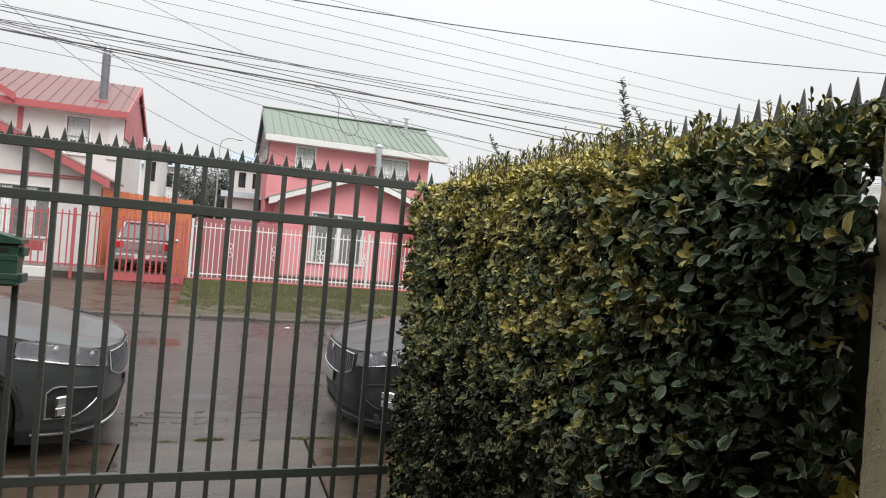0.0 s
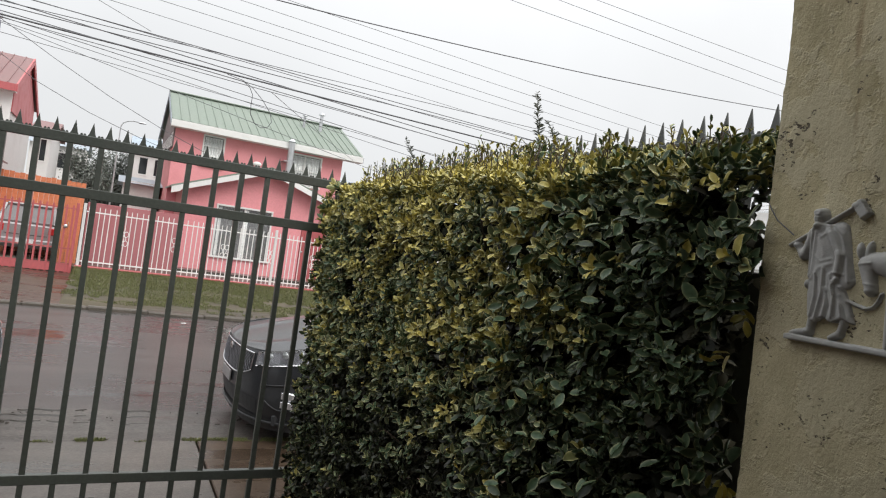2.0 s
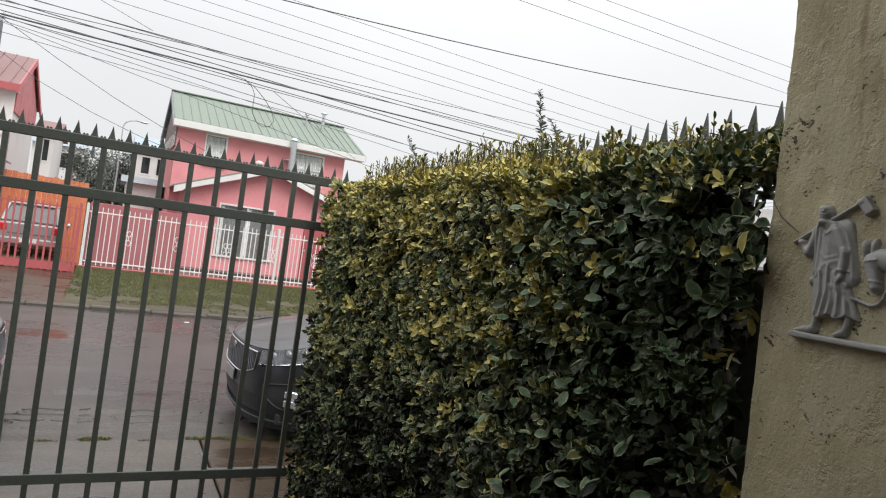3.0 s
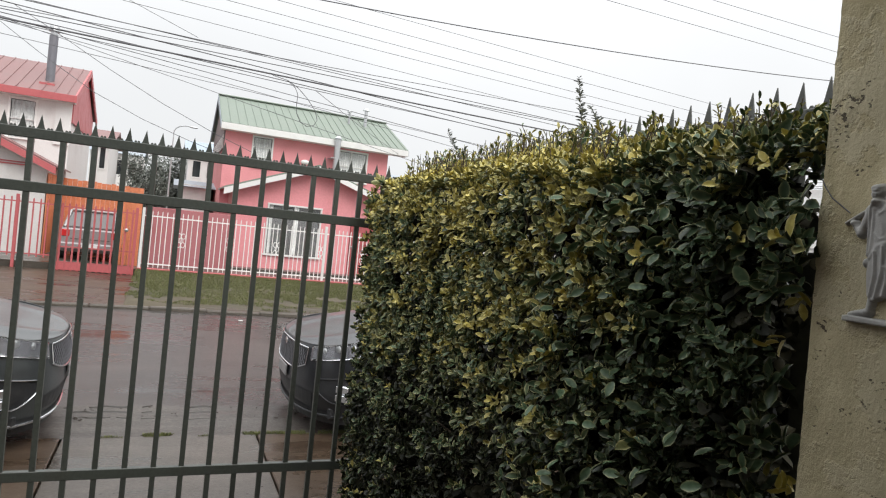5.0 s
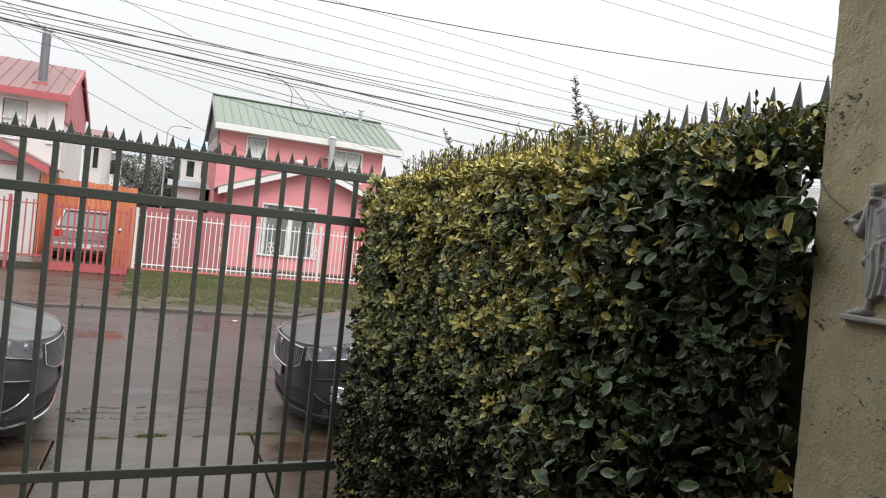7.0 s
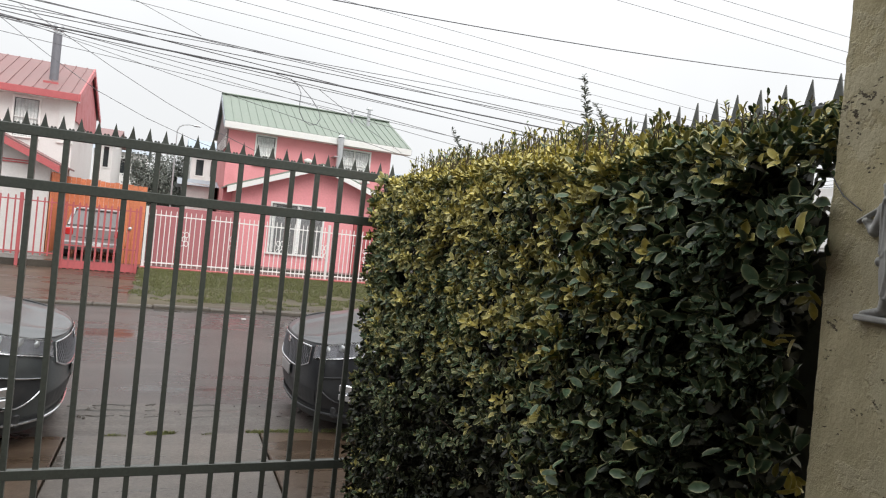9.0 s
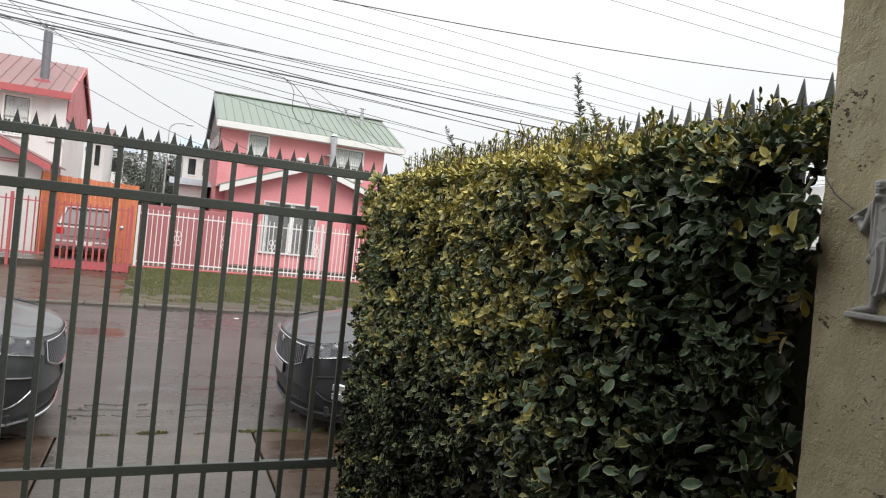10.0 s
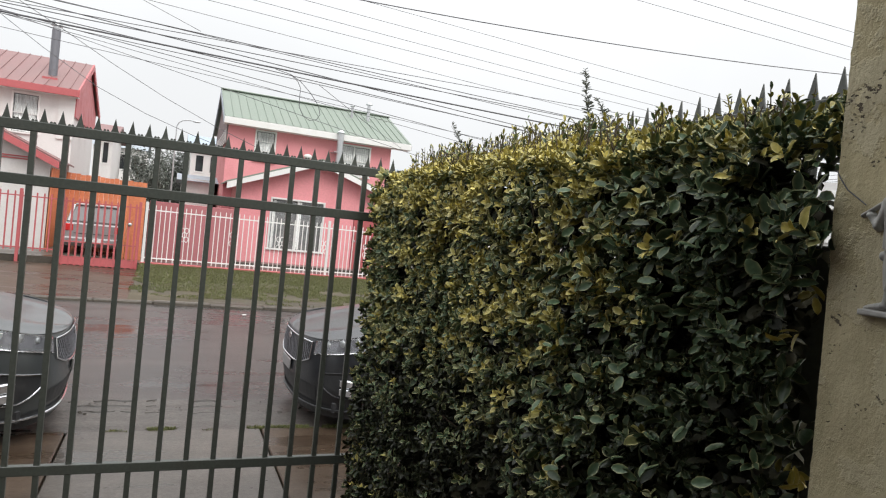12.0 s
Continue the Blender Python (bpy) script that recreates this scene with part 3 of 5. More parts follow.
def hedge():
    rng = np.random.default_rng(5)
    h = empty("hedge", pose(0, 0, 0), "dense clipped euonymus hedge, green with yellow young leaves", "hedge")
    base, axis, tone, size = [], [], [], []
    def ramped(v, lo, hi):
        return min(1.0, max(0.0, (v - lo) / (hi - lo)))
    def sprig(p, a, depth, big=1.0):
        """One shoot tip: where it stands, where it points, how young or how lightened it is, how large its leaves are.
        """
        y, z = p[1], p[2]
        patch = noise.noise((y * 1.7, z * 1.7, 11)) + 0.6 * noise.noise((y * 5, z * 5, 4))
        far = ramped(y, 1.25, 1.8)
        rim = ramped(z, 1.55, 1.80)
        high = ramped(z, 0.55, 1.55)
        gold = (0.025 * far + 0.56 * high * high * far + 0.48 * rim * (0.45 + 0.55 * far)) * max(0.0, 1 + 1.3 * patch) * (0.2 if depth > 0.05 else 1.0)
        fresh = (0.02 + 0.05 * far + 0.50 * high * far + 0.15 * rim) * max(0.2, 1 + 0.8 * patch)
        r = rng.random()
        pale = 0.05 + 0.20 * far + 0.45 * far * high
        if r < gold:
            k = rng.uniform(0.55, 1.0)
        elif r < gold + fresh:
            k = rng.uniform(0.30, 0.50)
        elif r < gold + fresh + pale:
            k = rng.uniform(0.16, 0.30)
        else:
            # green lightened with height: the brighter upper hedge is put into the colour
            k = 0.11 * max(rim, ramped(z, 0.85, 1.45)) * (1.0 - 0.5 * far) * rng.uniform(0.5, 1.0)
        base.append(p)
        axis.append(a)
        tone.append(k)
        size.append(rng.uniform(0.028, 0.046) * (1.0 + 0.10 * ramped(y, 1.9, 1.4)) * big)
    # clipped face: shoot tips in tufts with dark hollows between them
    for i in range(9600):
        y = HY0 - 0.03 + (HY1 - HY0 + 0.03) * rng.random()
        z = Z0 + (HTOP - Z0) * rng.random()
        if y < 1.0 and z < 1.56 or y < 1.04 and 1.70 < z < 1.77 and rng.random() < 0.85:
            continue
        low = ramped(z, 1.30, 0.50)
        hollow = noise.noise((y * 6.5, z * 6.5, 21)) + 0.5 * noise.noise((y * 15, z * 15, 5))
        if rng.random() < ramped(hollow, 0.14 - 0.36 * low, 0.50 - 0.12 * low) * (0.88 + 0.07 * low):
            continue
        if rng.random() < 0.30 * low + 0.60 * low * ramped(y, 3.0, 2.3):
            continue
        depth = abs(rng.normal(0, 0.034 + 0.045 * low)) + 0.05 * max(0.0, hollow)
        sprig((hedge_face(y, z) + depth, y, z), (-1.0, rng.normal(0, .40), rng.normal(0.45, 0.40)), depth)
    # end by the gate
    for i in range(1500):
        x = 1.205 + 0.55 * rng.random()
        z = Z0 + (HTOP - Z0) * rng.random()
        depth = abs(rng.normal(0, 0.04))
        sprig((x, HY1 + 0.02 - depth + 0.03 * noise.noise((x * 5, z * 5, 1)), z), (-0.4, 1.0, rng.normal(0.4, 0.3)), depth)
    # top
    for i in range(2600):
        x = 1.27 + 0.47 * rng.random()
        y = HY0 + (HY1 - HY0) * rng.random()
        depth = abs(rng.normal(0, 0.035))
        sprig((x, y, hedge_top(x, y) + 0.03 * noise.noise((x * 4, y * 4, 9)) - depth), (rng.normal(-0.15, 0.3), rng.normal(0, 0.3), 1.0), depth, 0.85)
    # back face
    for i in range(900):
        y = 1.25 + (HY1 - 1.25) * rng.random()
        sprig((1.74 - abs(rng.normal(0, .05)), y, Z0 + (HTOP - Z0) * rng.random()), (1.0, 0, 0.3), 0.1)
    base, axis, tone, size = np.array(base), np.array(axis), np.array(tone), np.array(size)
    axis /= np.linalg.norm(axis, axis=1)[:, None]
    e1 = np.cross(axis, np.array([0.13, 0.21, 0.97]))
    e1 /= np.linalg.norm(e1, axis=1)[:, None]
    e2 = np.cross(axis, e1)
    turn = rng.uniform(0, 6.283, len(base))
    pos, out, facing, yg, ln = [], [], [], [], []
    for j in range(7):
        on = rng.random(len(base)) < (1.0 if j < 4 else 0.55)
        phi = turn + j * 2.4
        tilt = np.radians(rng.uniform(22, 40, len(base)) + 8 * j)
        d = axis * np.cos(tilt)[:, None] + (e1 * np.cos(phi)[:, None] + e2 * np.sin(phi)[:, None]) * np.sin(tilt)[:, None]
        u = axis - d * np.sum(axis * d, axis=1)[:, None]
        u /= np.linalg.norm(u, axis=1)[:, None] + 1e-9
        pos.append((base - axis * (0.006 * j))[on])
        out.append(d[on])
        facing.append(u[on])
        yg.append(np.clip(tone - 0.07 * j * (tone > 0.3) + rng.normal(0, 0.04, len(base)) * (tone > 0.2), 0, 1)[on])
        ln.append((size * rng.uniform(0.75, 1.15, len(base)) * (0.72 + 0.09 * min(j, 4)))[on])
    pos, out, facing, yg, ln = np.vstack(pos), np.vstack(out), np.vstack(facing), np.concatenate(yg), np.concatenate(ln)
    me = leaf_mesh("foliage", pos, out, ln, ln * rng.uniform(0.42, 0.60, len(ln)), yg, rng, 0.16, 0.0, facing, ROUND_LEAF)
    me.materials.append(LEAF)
    f = new("foliage", me)
    f.parent = h
    tagged(f, "", kind="stuff")
    sp, so, sy, sl = [], [], [], []
    # yellowing leaves hanging beside the post
    for z in np.concatenate([rng.uniform(0.50, 1.18, 16), rng.uniform(1.40, 1.50, 2)]):
        c = np.array([1.30 + rng.normal(0, 0.03), 1.0 + rng.normal(0, 0.014), z])
        for j in range(4):
            sp.append(c + rng.normal(0, 0.010, 3))
            so.append((-0.6, rng.normal(0, 0.6), -0.9))
            sy.append(rng.uniform(0.6, 1.0))
            sl.append(rng.uniform(0.028, 0.044))
    sl = np.array(sl)
    me = leaf_mesh("yellowing_leaves", np.array(sp), np.array(so), sl, sl * 0.45, np.array(sy), rng, 0.5, 0.2)
    me.materials.append(LEAF)
    f = new("yellowing_leaves", me)
    f.parent = h
    f["kind"] = "stuff"
    # bare upright twigs over the clipped top
    bm = bmesh.new()
    tp, to, tl = [], [], []
    for i in range(330):
        y = 1.1 + (HY1 - 1.25) * rng.random()
        x = 1.32 + 0.38 * rng.random()
        ht = rng.uniform(0.02, 0.06) + 0.05 * rng.random() * min(1, max(0, y - 1.3))
        p = Vector((x, y, hedge_top(x, y) - 0.04))
        q = p + Vector((rng.normal(0, 0.02), rng.normal(0, 0.02), 0.04 + ht))
        tube(bm, p, q, 0.0022, 0.0014, 5)
        for j in range(3):
            w = p.lerp(q, rng.uniform(0.45, 1.0))
            tp.append(w[:])
            to.append((rng.normal(0, .5), rng.normal(0, .5), 0.8))
            tl.append(rng.uniform(0.014, 0.034))
    part("twig_fringe", bm, TWIG, h)["kind"] = "stuff"
    tl = np.array(tl)
    me = leaf_mesh("twig_leaves", np.array(tp), np.array(to), tl, tl * 0.42, rng.uniform(0.05, 0.75, len(tp)), rng, 0.4, 0.3)
    me.materials.append(LEAF)
    t = new("twig_leaves", me)
    t.parent = h
    t["kind"] = "stuff"
    # stems and inner branches
    for i in range(9):
        y = 1.35 + i * 0.28
        bm = bmesh.new()
        base = Vector((1.52 + rng.normal(0, .03), y, Z0 - 0.02))
        tube(bm, base, base + Vector((rng.normal(0, .03), rng.normal(0, .05), 0.9)), 0.020, 0.014, 8)
        for j in range(9):
            s = base + Vector((0, 0, 0.25 + j * 0.17))
            e = s + Vector((rng.uniform(-0.26, 0.15), rng.uniform(-0.2, 0.2), rng.uniform(0.12, 0.4)))
            e.z = min(e.z, HTOP - 0.03)
            tube(bm, s, e, 0.008, 0.003, 6)
        part("stem", bm, TWIG, h)
    # inner leaf mass so the hedge is not see-through, its shade coloured in
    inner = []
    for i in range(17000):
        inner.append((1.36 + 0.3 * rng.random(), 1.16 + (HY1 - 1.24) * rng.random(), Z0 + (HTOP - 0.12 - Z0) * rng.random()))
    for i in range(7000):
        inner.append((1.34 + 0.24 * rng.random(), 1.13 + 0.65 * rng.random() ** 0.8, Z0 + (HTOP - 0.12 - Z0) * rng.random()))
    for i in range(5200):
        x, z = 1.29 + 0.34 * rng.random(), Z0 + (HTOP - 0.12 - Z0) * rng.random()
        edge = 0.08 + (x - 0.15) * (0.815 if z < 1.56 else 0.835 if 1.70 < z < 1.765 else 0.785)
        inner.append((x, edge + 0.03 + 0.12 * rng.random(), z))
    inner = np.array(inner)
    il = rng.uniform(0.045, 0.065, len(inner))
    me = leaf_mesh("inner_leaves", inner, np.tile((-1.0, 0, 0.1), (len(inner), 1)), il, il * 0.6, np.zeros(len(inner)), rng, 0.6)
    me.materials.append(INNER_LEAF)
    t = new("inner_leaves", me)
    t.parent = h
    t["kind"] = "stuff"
    # larger single leaves close to the house
    lm = []
    for k in range(3):
        r2 = np.random.default_rng(20 + k)
        one = leaf_mesh("leaf", np.zeros((1, 3)), np.array([[1.0, 0, 0]]), np.array([0.044]), np.array([0.025]), np.array([0.04 + 0.04 * k]), r2, 0.0, 0.0, None, ROUND_LEAF)
        one.materials.append(LEAF)
        lm.append(one)
    for i in range(240):
        y = rng.uniform(1.08, 1.80)
        z = rng.uniform(0.7, 1.84)
        again("leaf", lm[int(rng.integers(0, 3))], pose(hedge_face(y, z) + rng.uniform(-0.03, 0.03), y, z, rng.uniform(-70, 70), rng.uniform(-40, 50), 180 + rng.uniform(-75, 75)), h)
    return h


hedge()


def wild_shoot(x, y, z, dx, dy, h, seed):
    """A tall feathery shoot rising behind the hedge."""
    rng = np.random.default_rng(seed)
    s = empty("tall_shoot", pose(x, y, z), "tall feathery dark green shoot behind the hedge", "plant", "shoots behind the hedge")
    bm = bmesh.new()
    prev = Vector((0, 0, -0.35))
    tp, to, tl = [], [], []
    for i in range(1, 13):
        f = i / 12
        p = Vector((dx * f ** 1.4, dy * f ** 1.4, -0.35 + (h + 0.35) * f))
        tube(bm, prev, p, 0.003 * (1.15 - f), 0.003 * (1.1 - f), 5)
        if p.z > -0.05:
            for j in range(34):
                a = rng.random() * 6.283
                tp.append(prev.lerp(p, rng.random())[:])
                to.append((math.cos(a), math.sin(a), 0.5))
                tl.append(rng.uniform(0.024, 0.056) * (1.3 - 0.8 * f))
        prev = p
    part("stalk", bm, TWIG, s)
    tl = np.array(tl)
    me = leaf_mesh("needles", np.array(tp), np.array(to), tl, tl * 0.28, np.zeros(len(tp)), rng, 0.3, 0.3)
    me.materials.append(TREE_LEAF)
    o = new("needles", me)
    o.parent = s
    return s


# ---- relief on the wall ----
def wall_relief():
    """A cast bas-relief kept to plain rounded masses: a cloaked walker with a tool and a donkey, on a ledge."""
    step = 0.0016
    U, V = np.meshgrid(np.arange(-0.030, 0.300, step), np.arange(-0.012, 0.280, step), indexing="ij")
    H = np.zeros_like(U)
    def blend(h):
        np.copyto(H, np.where(h > 0, np.maximum(H, h) + 0.12 * np.minimum(H, h), H))
    def oval(u, v, su, sv, d, lean=0.0, power=0.5):
        c, s = math.cos(radians(lean)), math.sin(radians(lean))
        x, y = ((U - u) * c + (V - v) * s) / su, (-(U - u) * s + (V - v) * c) / sv
        blend(d * np.clip(1 - x * x - y * y, 0, None) ** power)
    def limb(u0, v0, u1, v1, r0, r1, d):
        t = np.clip(((U - u0) * (u1 - u0) + (V - v0) * (v1 - v0)) / ((u1 - u0) ** 2 + (v1 - v0) ** 2), 0, 1)
        dist = np.hypot(U - u0 - t * (u1 - u0), V - v0 - t * (v1 - v0)) / (r0 + (r1 - r0) * t)
        blend(d * np.clip(1 - dist * dist, 0, None) ** 0.5)
    def ridge(points, r, h):
        """A fold raised along a line, on what is already there."""
        best = np.full_like(U, 9.0)
        for (u0, v0), (u1, v1) in zip(points, points[1:]):
            t = np.clip(((U - u0) * (u1 - u0) + (V - v0) * (v1 - v0)) / ((u1 - u0) ** 2 + (v1 - v0) ** 2), 0, 1)
            best = np.minimum(best, np.hypot(U - u0 - t * (u1 - u0), V - v0 - t * (v1 - v0)))
        np.copyto(H, H + h * np.exp(-(best / r) ** 2) * (H > 0.003))
    # cloak behind, then the robe as a flaring trunk
    limb(0.076, 0.196, 0.099, 0.110, 0.018, 0.016, 0.0095)
    limb(0.036, 0.190, 0.038, 0.112, 0.010, 0.007, 0.011)
    level = (0.030, 0.080, 0.120, 0.150, 0.190, 0.208)
    mid = np.interp(V, level, (0.082, 0.069, 0.061, 0.058, 0.053, 0.052))
    half = np.interp(V, level, (0.045, 0.038, 0.029, 0.027, 0.027, 0.017))
    blend(np.where(V < 0.208, 0.0165 * np.clip(1 - ((U - mid) / half) ** 2, 0, None) ** 0.5, 0.0))
    hem = 0.036 + 0.004 * np.sin(U * 190 + 0.6) + 0.05 * (U - 0.04)
    H[V < hem] = 0.0
    ridge([(0.070, 0.208), (0.086, 0.190), (0.099, 0.150), (0.106, 0.108)], 0.0024, 0.0035)
    ridge([(0.064, 0.206), (0.078, 0.184), (0.088, 0.160)], 0.0020, 0.0025)
    ridge([(0.036, 0.202), (0.033, 0.160), (0.034, 0.112)], 0.0024, 0.0035)
    ridge([(0.042, 0.192), (0.041, 0.150), (0.039, 0.116)], 0.0018, 0.0020)
    ridge([(0.040, 0.108), (0.054, 0.128), (0.076, 0.138)], 0.0034, 0.0014)
    ridge([(0.046, 0.150), (0.056, 0.140), (0.074, 0.146)], 0.0024, 0.0010)
    for u0, v0, u1, v1 in ((0.050, 0.118, 0.046, 0.040), (0.064, 0.128, 0.058, 0.040), (0.070, 0.094, 0.072, 0.040), (0.076, 0.118, 0.088, 0.044),
                           (0.084, 0.090, 0.104, 0.046), (0.094, 0.098, 0.118, 0.052)):
        um = (u0 + u1) / 2 + 0.005
        ridge([(u0, v0), (um, (v0 + v1) / 2), (u1, v1)], 0.0022, 0.0034)
        ridge([(u0 + 0.005, v0 - 0.008), (um + 0.006, (v0 + v1) / 2 - 0.004), (u1 + 0.007, v1)], 0.0020, -0.0022)
    ridge([(0.050, 0.180), (0.058, 0.168), (0.062, 0.152)], 0.0040, 0.0012)
    ridge([(0.046, 0.192), (0.052, 0.184), (0.060, 0.190)], 0.0020, 0.0016)
    # head with cropped hair and beard
    oval(0.043, 0.203, 0.014, 0.012, 0.017)
    oval(0.041, 0.220, 0.0115, 0.0155, 0.021)
    oval(0.040, 0.230, 0.0135, 0.0080, 0.019)
    oval(0.049, 0.221, 0.0070, 0.0120, 0.016)
    oval(0.043, 0.205, 0.0090, 0.0110, 0.0225)
    ridge([(0.034, 0.2225), (0.047, 0.2225)], 0.0013, -0.0020)
    ridge([(0.0405, 0.222), (0.0405, 0.2155)], 0.0013, 0.0020)
    ridge([(0.037, 0.2115), (0.046, 0.2115)], 0.0011, -0.0014)
    # shouldered tool and the arms
    limb(-0.012, 0.168, 0.104, 0.243, 0.0042, 0.0042, 0.0105)
    box_u, box_v = (U - 0.112) * 0.80 + (V - 0.236) * 0.60, -(U - 0.112) * 0.60 + (V - 0.236) * 0.80
    blend(np.where((abs(box_u) < 0.0095) & (abs(box_v) < 0.0165), 0.0125, 0.0))
    limb(0.032, 0.194, 0.018, 0.148, 0.0095, 0.0080, 0.0150)
    limb(0.018, 0.148, 0.006, 0.165, 0.0070, 0.0055, 0.0155)
    oval(0.004, 0.168, 0.0080, 0.0065, 0.0170)
    limb(0.068, 0.192, 0.088, 0.153, 0.0105, 0.0095, 0.0165)
    limb(0.088, 0.153, 0.087, 0.124, 0.0095, 0.0085, 0.0175)
    ridge([(0.078, 0.122), (0.097, 0.120)], 0.0018, 0.0022)
    oval(0.085, 0.108, 0.0065, 0.0110, 0.0170, -12)
    oval(0.082, 0.097, 0.0040, 0.0075, 0.0150, -10)
    oval(0.031, 0.098, 0.0060, 0.0090, 0.0120)
    ridge([(0.025, 0.104), (0.038, 0.106)], 0.0014, 0.0018)
    # shins, feet
    limb(0.048, 0.040, 0.045, 0.018, 0.0080, 0.0068, 0.0115)
    limb(0.044, 0.012, 0.014, 0.006, 0.0085, 0.0052, 0.0135)
    limb(0.106, 0.044, 0.102, 0.022, 0.0080, 0.0066, 0.0110)
    limb(0.100, 0.016, 0.086, 0.008, 0.0080, 0.0056, 0.0125)
    for u in (0.020, 0.030, 0.040):
        ridge([(u, 0.016), (u + 0.004, 0.002)], 0.0012, 0.0014)
    # rope and donkey
    loops = [(0.088, 0.098), (0.096, 0.084), (0.108, 0.075), (0.122, 0.070), (0.137, 0.066), (0.149, 0.070), (0.156, 0.080), (0.160, 0.094)]
    for (u0, v0), (u1, v1) in zip(loops, loops[1:]):
        limb(u0, v0, u1, v1, 0.0030, 0.0030, 0.0070)
    limb(0.142, 0.146, 0.215, 0.140, 0.017, 0.032, 0.0130)
    oval(0.228, 0.128, 0.058, 0.036, 0.0150)
    limb(0.130, 0.142, 0.141, 0.104, 0.0140, 0.0105, 0.0135)
    oval(0.142, 0.097, 0.0105, 0.0090, 0.0140)
    oval(0.117, 0.164, 0.0065, 0.0150, 0.0100, 8)
    oval(0.132, 0.166, 0.0065, 0.0160, 0.0100, -6)
    ridge([(0.126, 0.108), (0.153, 0.107)], 0.0016, 0.0026)
    ridge([(0.120, 0.140), (0.142, 0.144)], 0.0016, 0.0022)
    for u in (0.176, 0.194, 0.250, 0.266):
        limb(u, 0.110, u + 0.002, 0.008, 0.0100, 0.0055, 0.0100)
    # ledge
    blend(np.where((V < 0.0025) & (V > -0.0075) & (U > 0.004), 0.018 - 0.1 * np.abs(V + 0.003), 0.0))
    nu, nv = U.shape
    on = H > 0.0008
    bm = bmesh.new()
    front, rear = {}, {}
    def corner(i, j):
        if (i, j) not in front:
            u, v = U[i, j], V[i, j]
            front[i, j] = bm.verts.new((1.299 - max(0.0, float(H[i, j])), 0.878 - u, 1.476 + v))
        return front[i, j]
    for i in range(nu - 1):
        for j in range(nv - 1):
            if on[i, j] or on[i + 1, j] or on[i, j + 1] or on[i + 1, j + 1]:
                bm.faces.new((corner(i, j), corner(i, j + 1), corner(i + 1, j + 1), corner(i + 1, j)))
    rim = [e for e in bm.edges if e.is_boundary]
    ext = bmesh.ops.extrude_edge_only(bm, edges=rim)
    for g in ext["geom"]:
        if isinstance(g, bmesh.types.BMVert):
            g.co.x = 1.312
    bmesh.ops.recalc_face_normals(bm, faces=bm.faces[:])
    ob = finish("wall_relief", bm, RELIEF, smooth=True)
    sm = ob.modifiers.new("soften", "SMOOTH")
    sm.iterations = 1
    return tagged(ob, "grey cast stone bas-relief figure on the stucco wall", "relief")


wall_relief()
curve_thing("hanging_wire", [(1.292, 0.947, 1.726), (1.290, 0.938, 1.712), (1.291, 0.922, 1.690), (1.288, 0.882, 1.662)], 0.0012, CABLE,
            "thin dark wire from the wall edge to the relief", "wire")


# ---- cars ----
def clamp01(v):
    return min(1.0, max(0.0, v))


W, D = 0.93, 0.62


def plan(u, inset=0.0):
    """Outline of the body seen from above: u 0 at the middle of the nose, 1 where the flank begins, then metres back."""
    s = 1 if u >= 0 else -1
    a = abs(u)
    if a <= 1:
        th = a * math.pi / 2
        x = -D * (1 - math.cos(th) ** 0.75)
        y = W * math.sin(th) ** 0.80
        nx, ny = math.cos(th) ** 1.2, math.sin(th) ** 1.2
    else:
        x, y, nx, ny = -D - (a - 1), W, 0, 1
        tail = clamp01((a - 1 - 3.3) / 0.7)
        y -= 0.14 * tail * tail
    return x - nx * inset, s * (y - ny * inset)


def inset_at(z):
    """How far the skin lies behind the outermost line at a height over the road."""
    if z > 0.62:
        return 0.30 * (z - 0.62) ** 1.5 + 0.05 * (z - 0.62)
    if z < 0.42:
        return 0.45 * (0.42 - z) ** 1.4
    return 0.0


def top_at(u):
    x, _ = plan(u)
    return 0.795 + 0.205 * clamp01(-x / 1.15) ** 1.05


def skin(u, z, lift=0.0):
    x, y = plan(u, inset_at(z) - lift)
    return (x, y, z)


def strip(bm, u0, u1, lo, hi, nu, nz, lift):
    """A patch of skin between two height curves lo(u), hi(u)."""
    g = []
    for i in range(nu + 1):
        u = u0 + (u1 - u0) * i / nu
        a, b = lo(u), hi(u)
        g.append([bm.verts.new(skin(u, a + (b - a) * j / nz, lift)) for j in range(nz + 1)])
    for i in range(nu):
        for j in range(nz):
            bm.faces.new((g[i][j], g[i + 1][j], g[i + 1][j + 1], g[i][j + 1]))
    return g


def edge_tube(bm, pts, r):
    for p, q in zip(pts, pts[1:]):
        tube(bm, p, q, r, r, 6)
    return bm


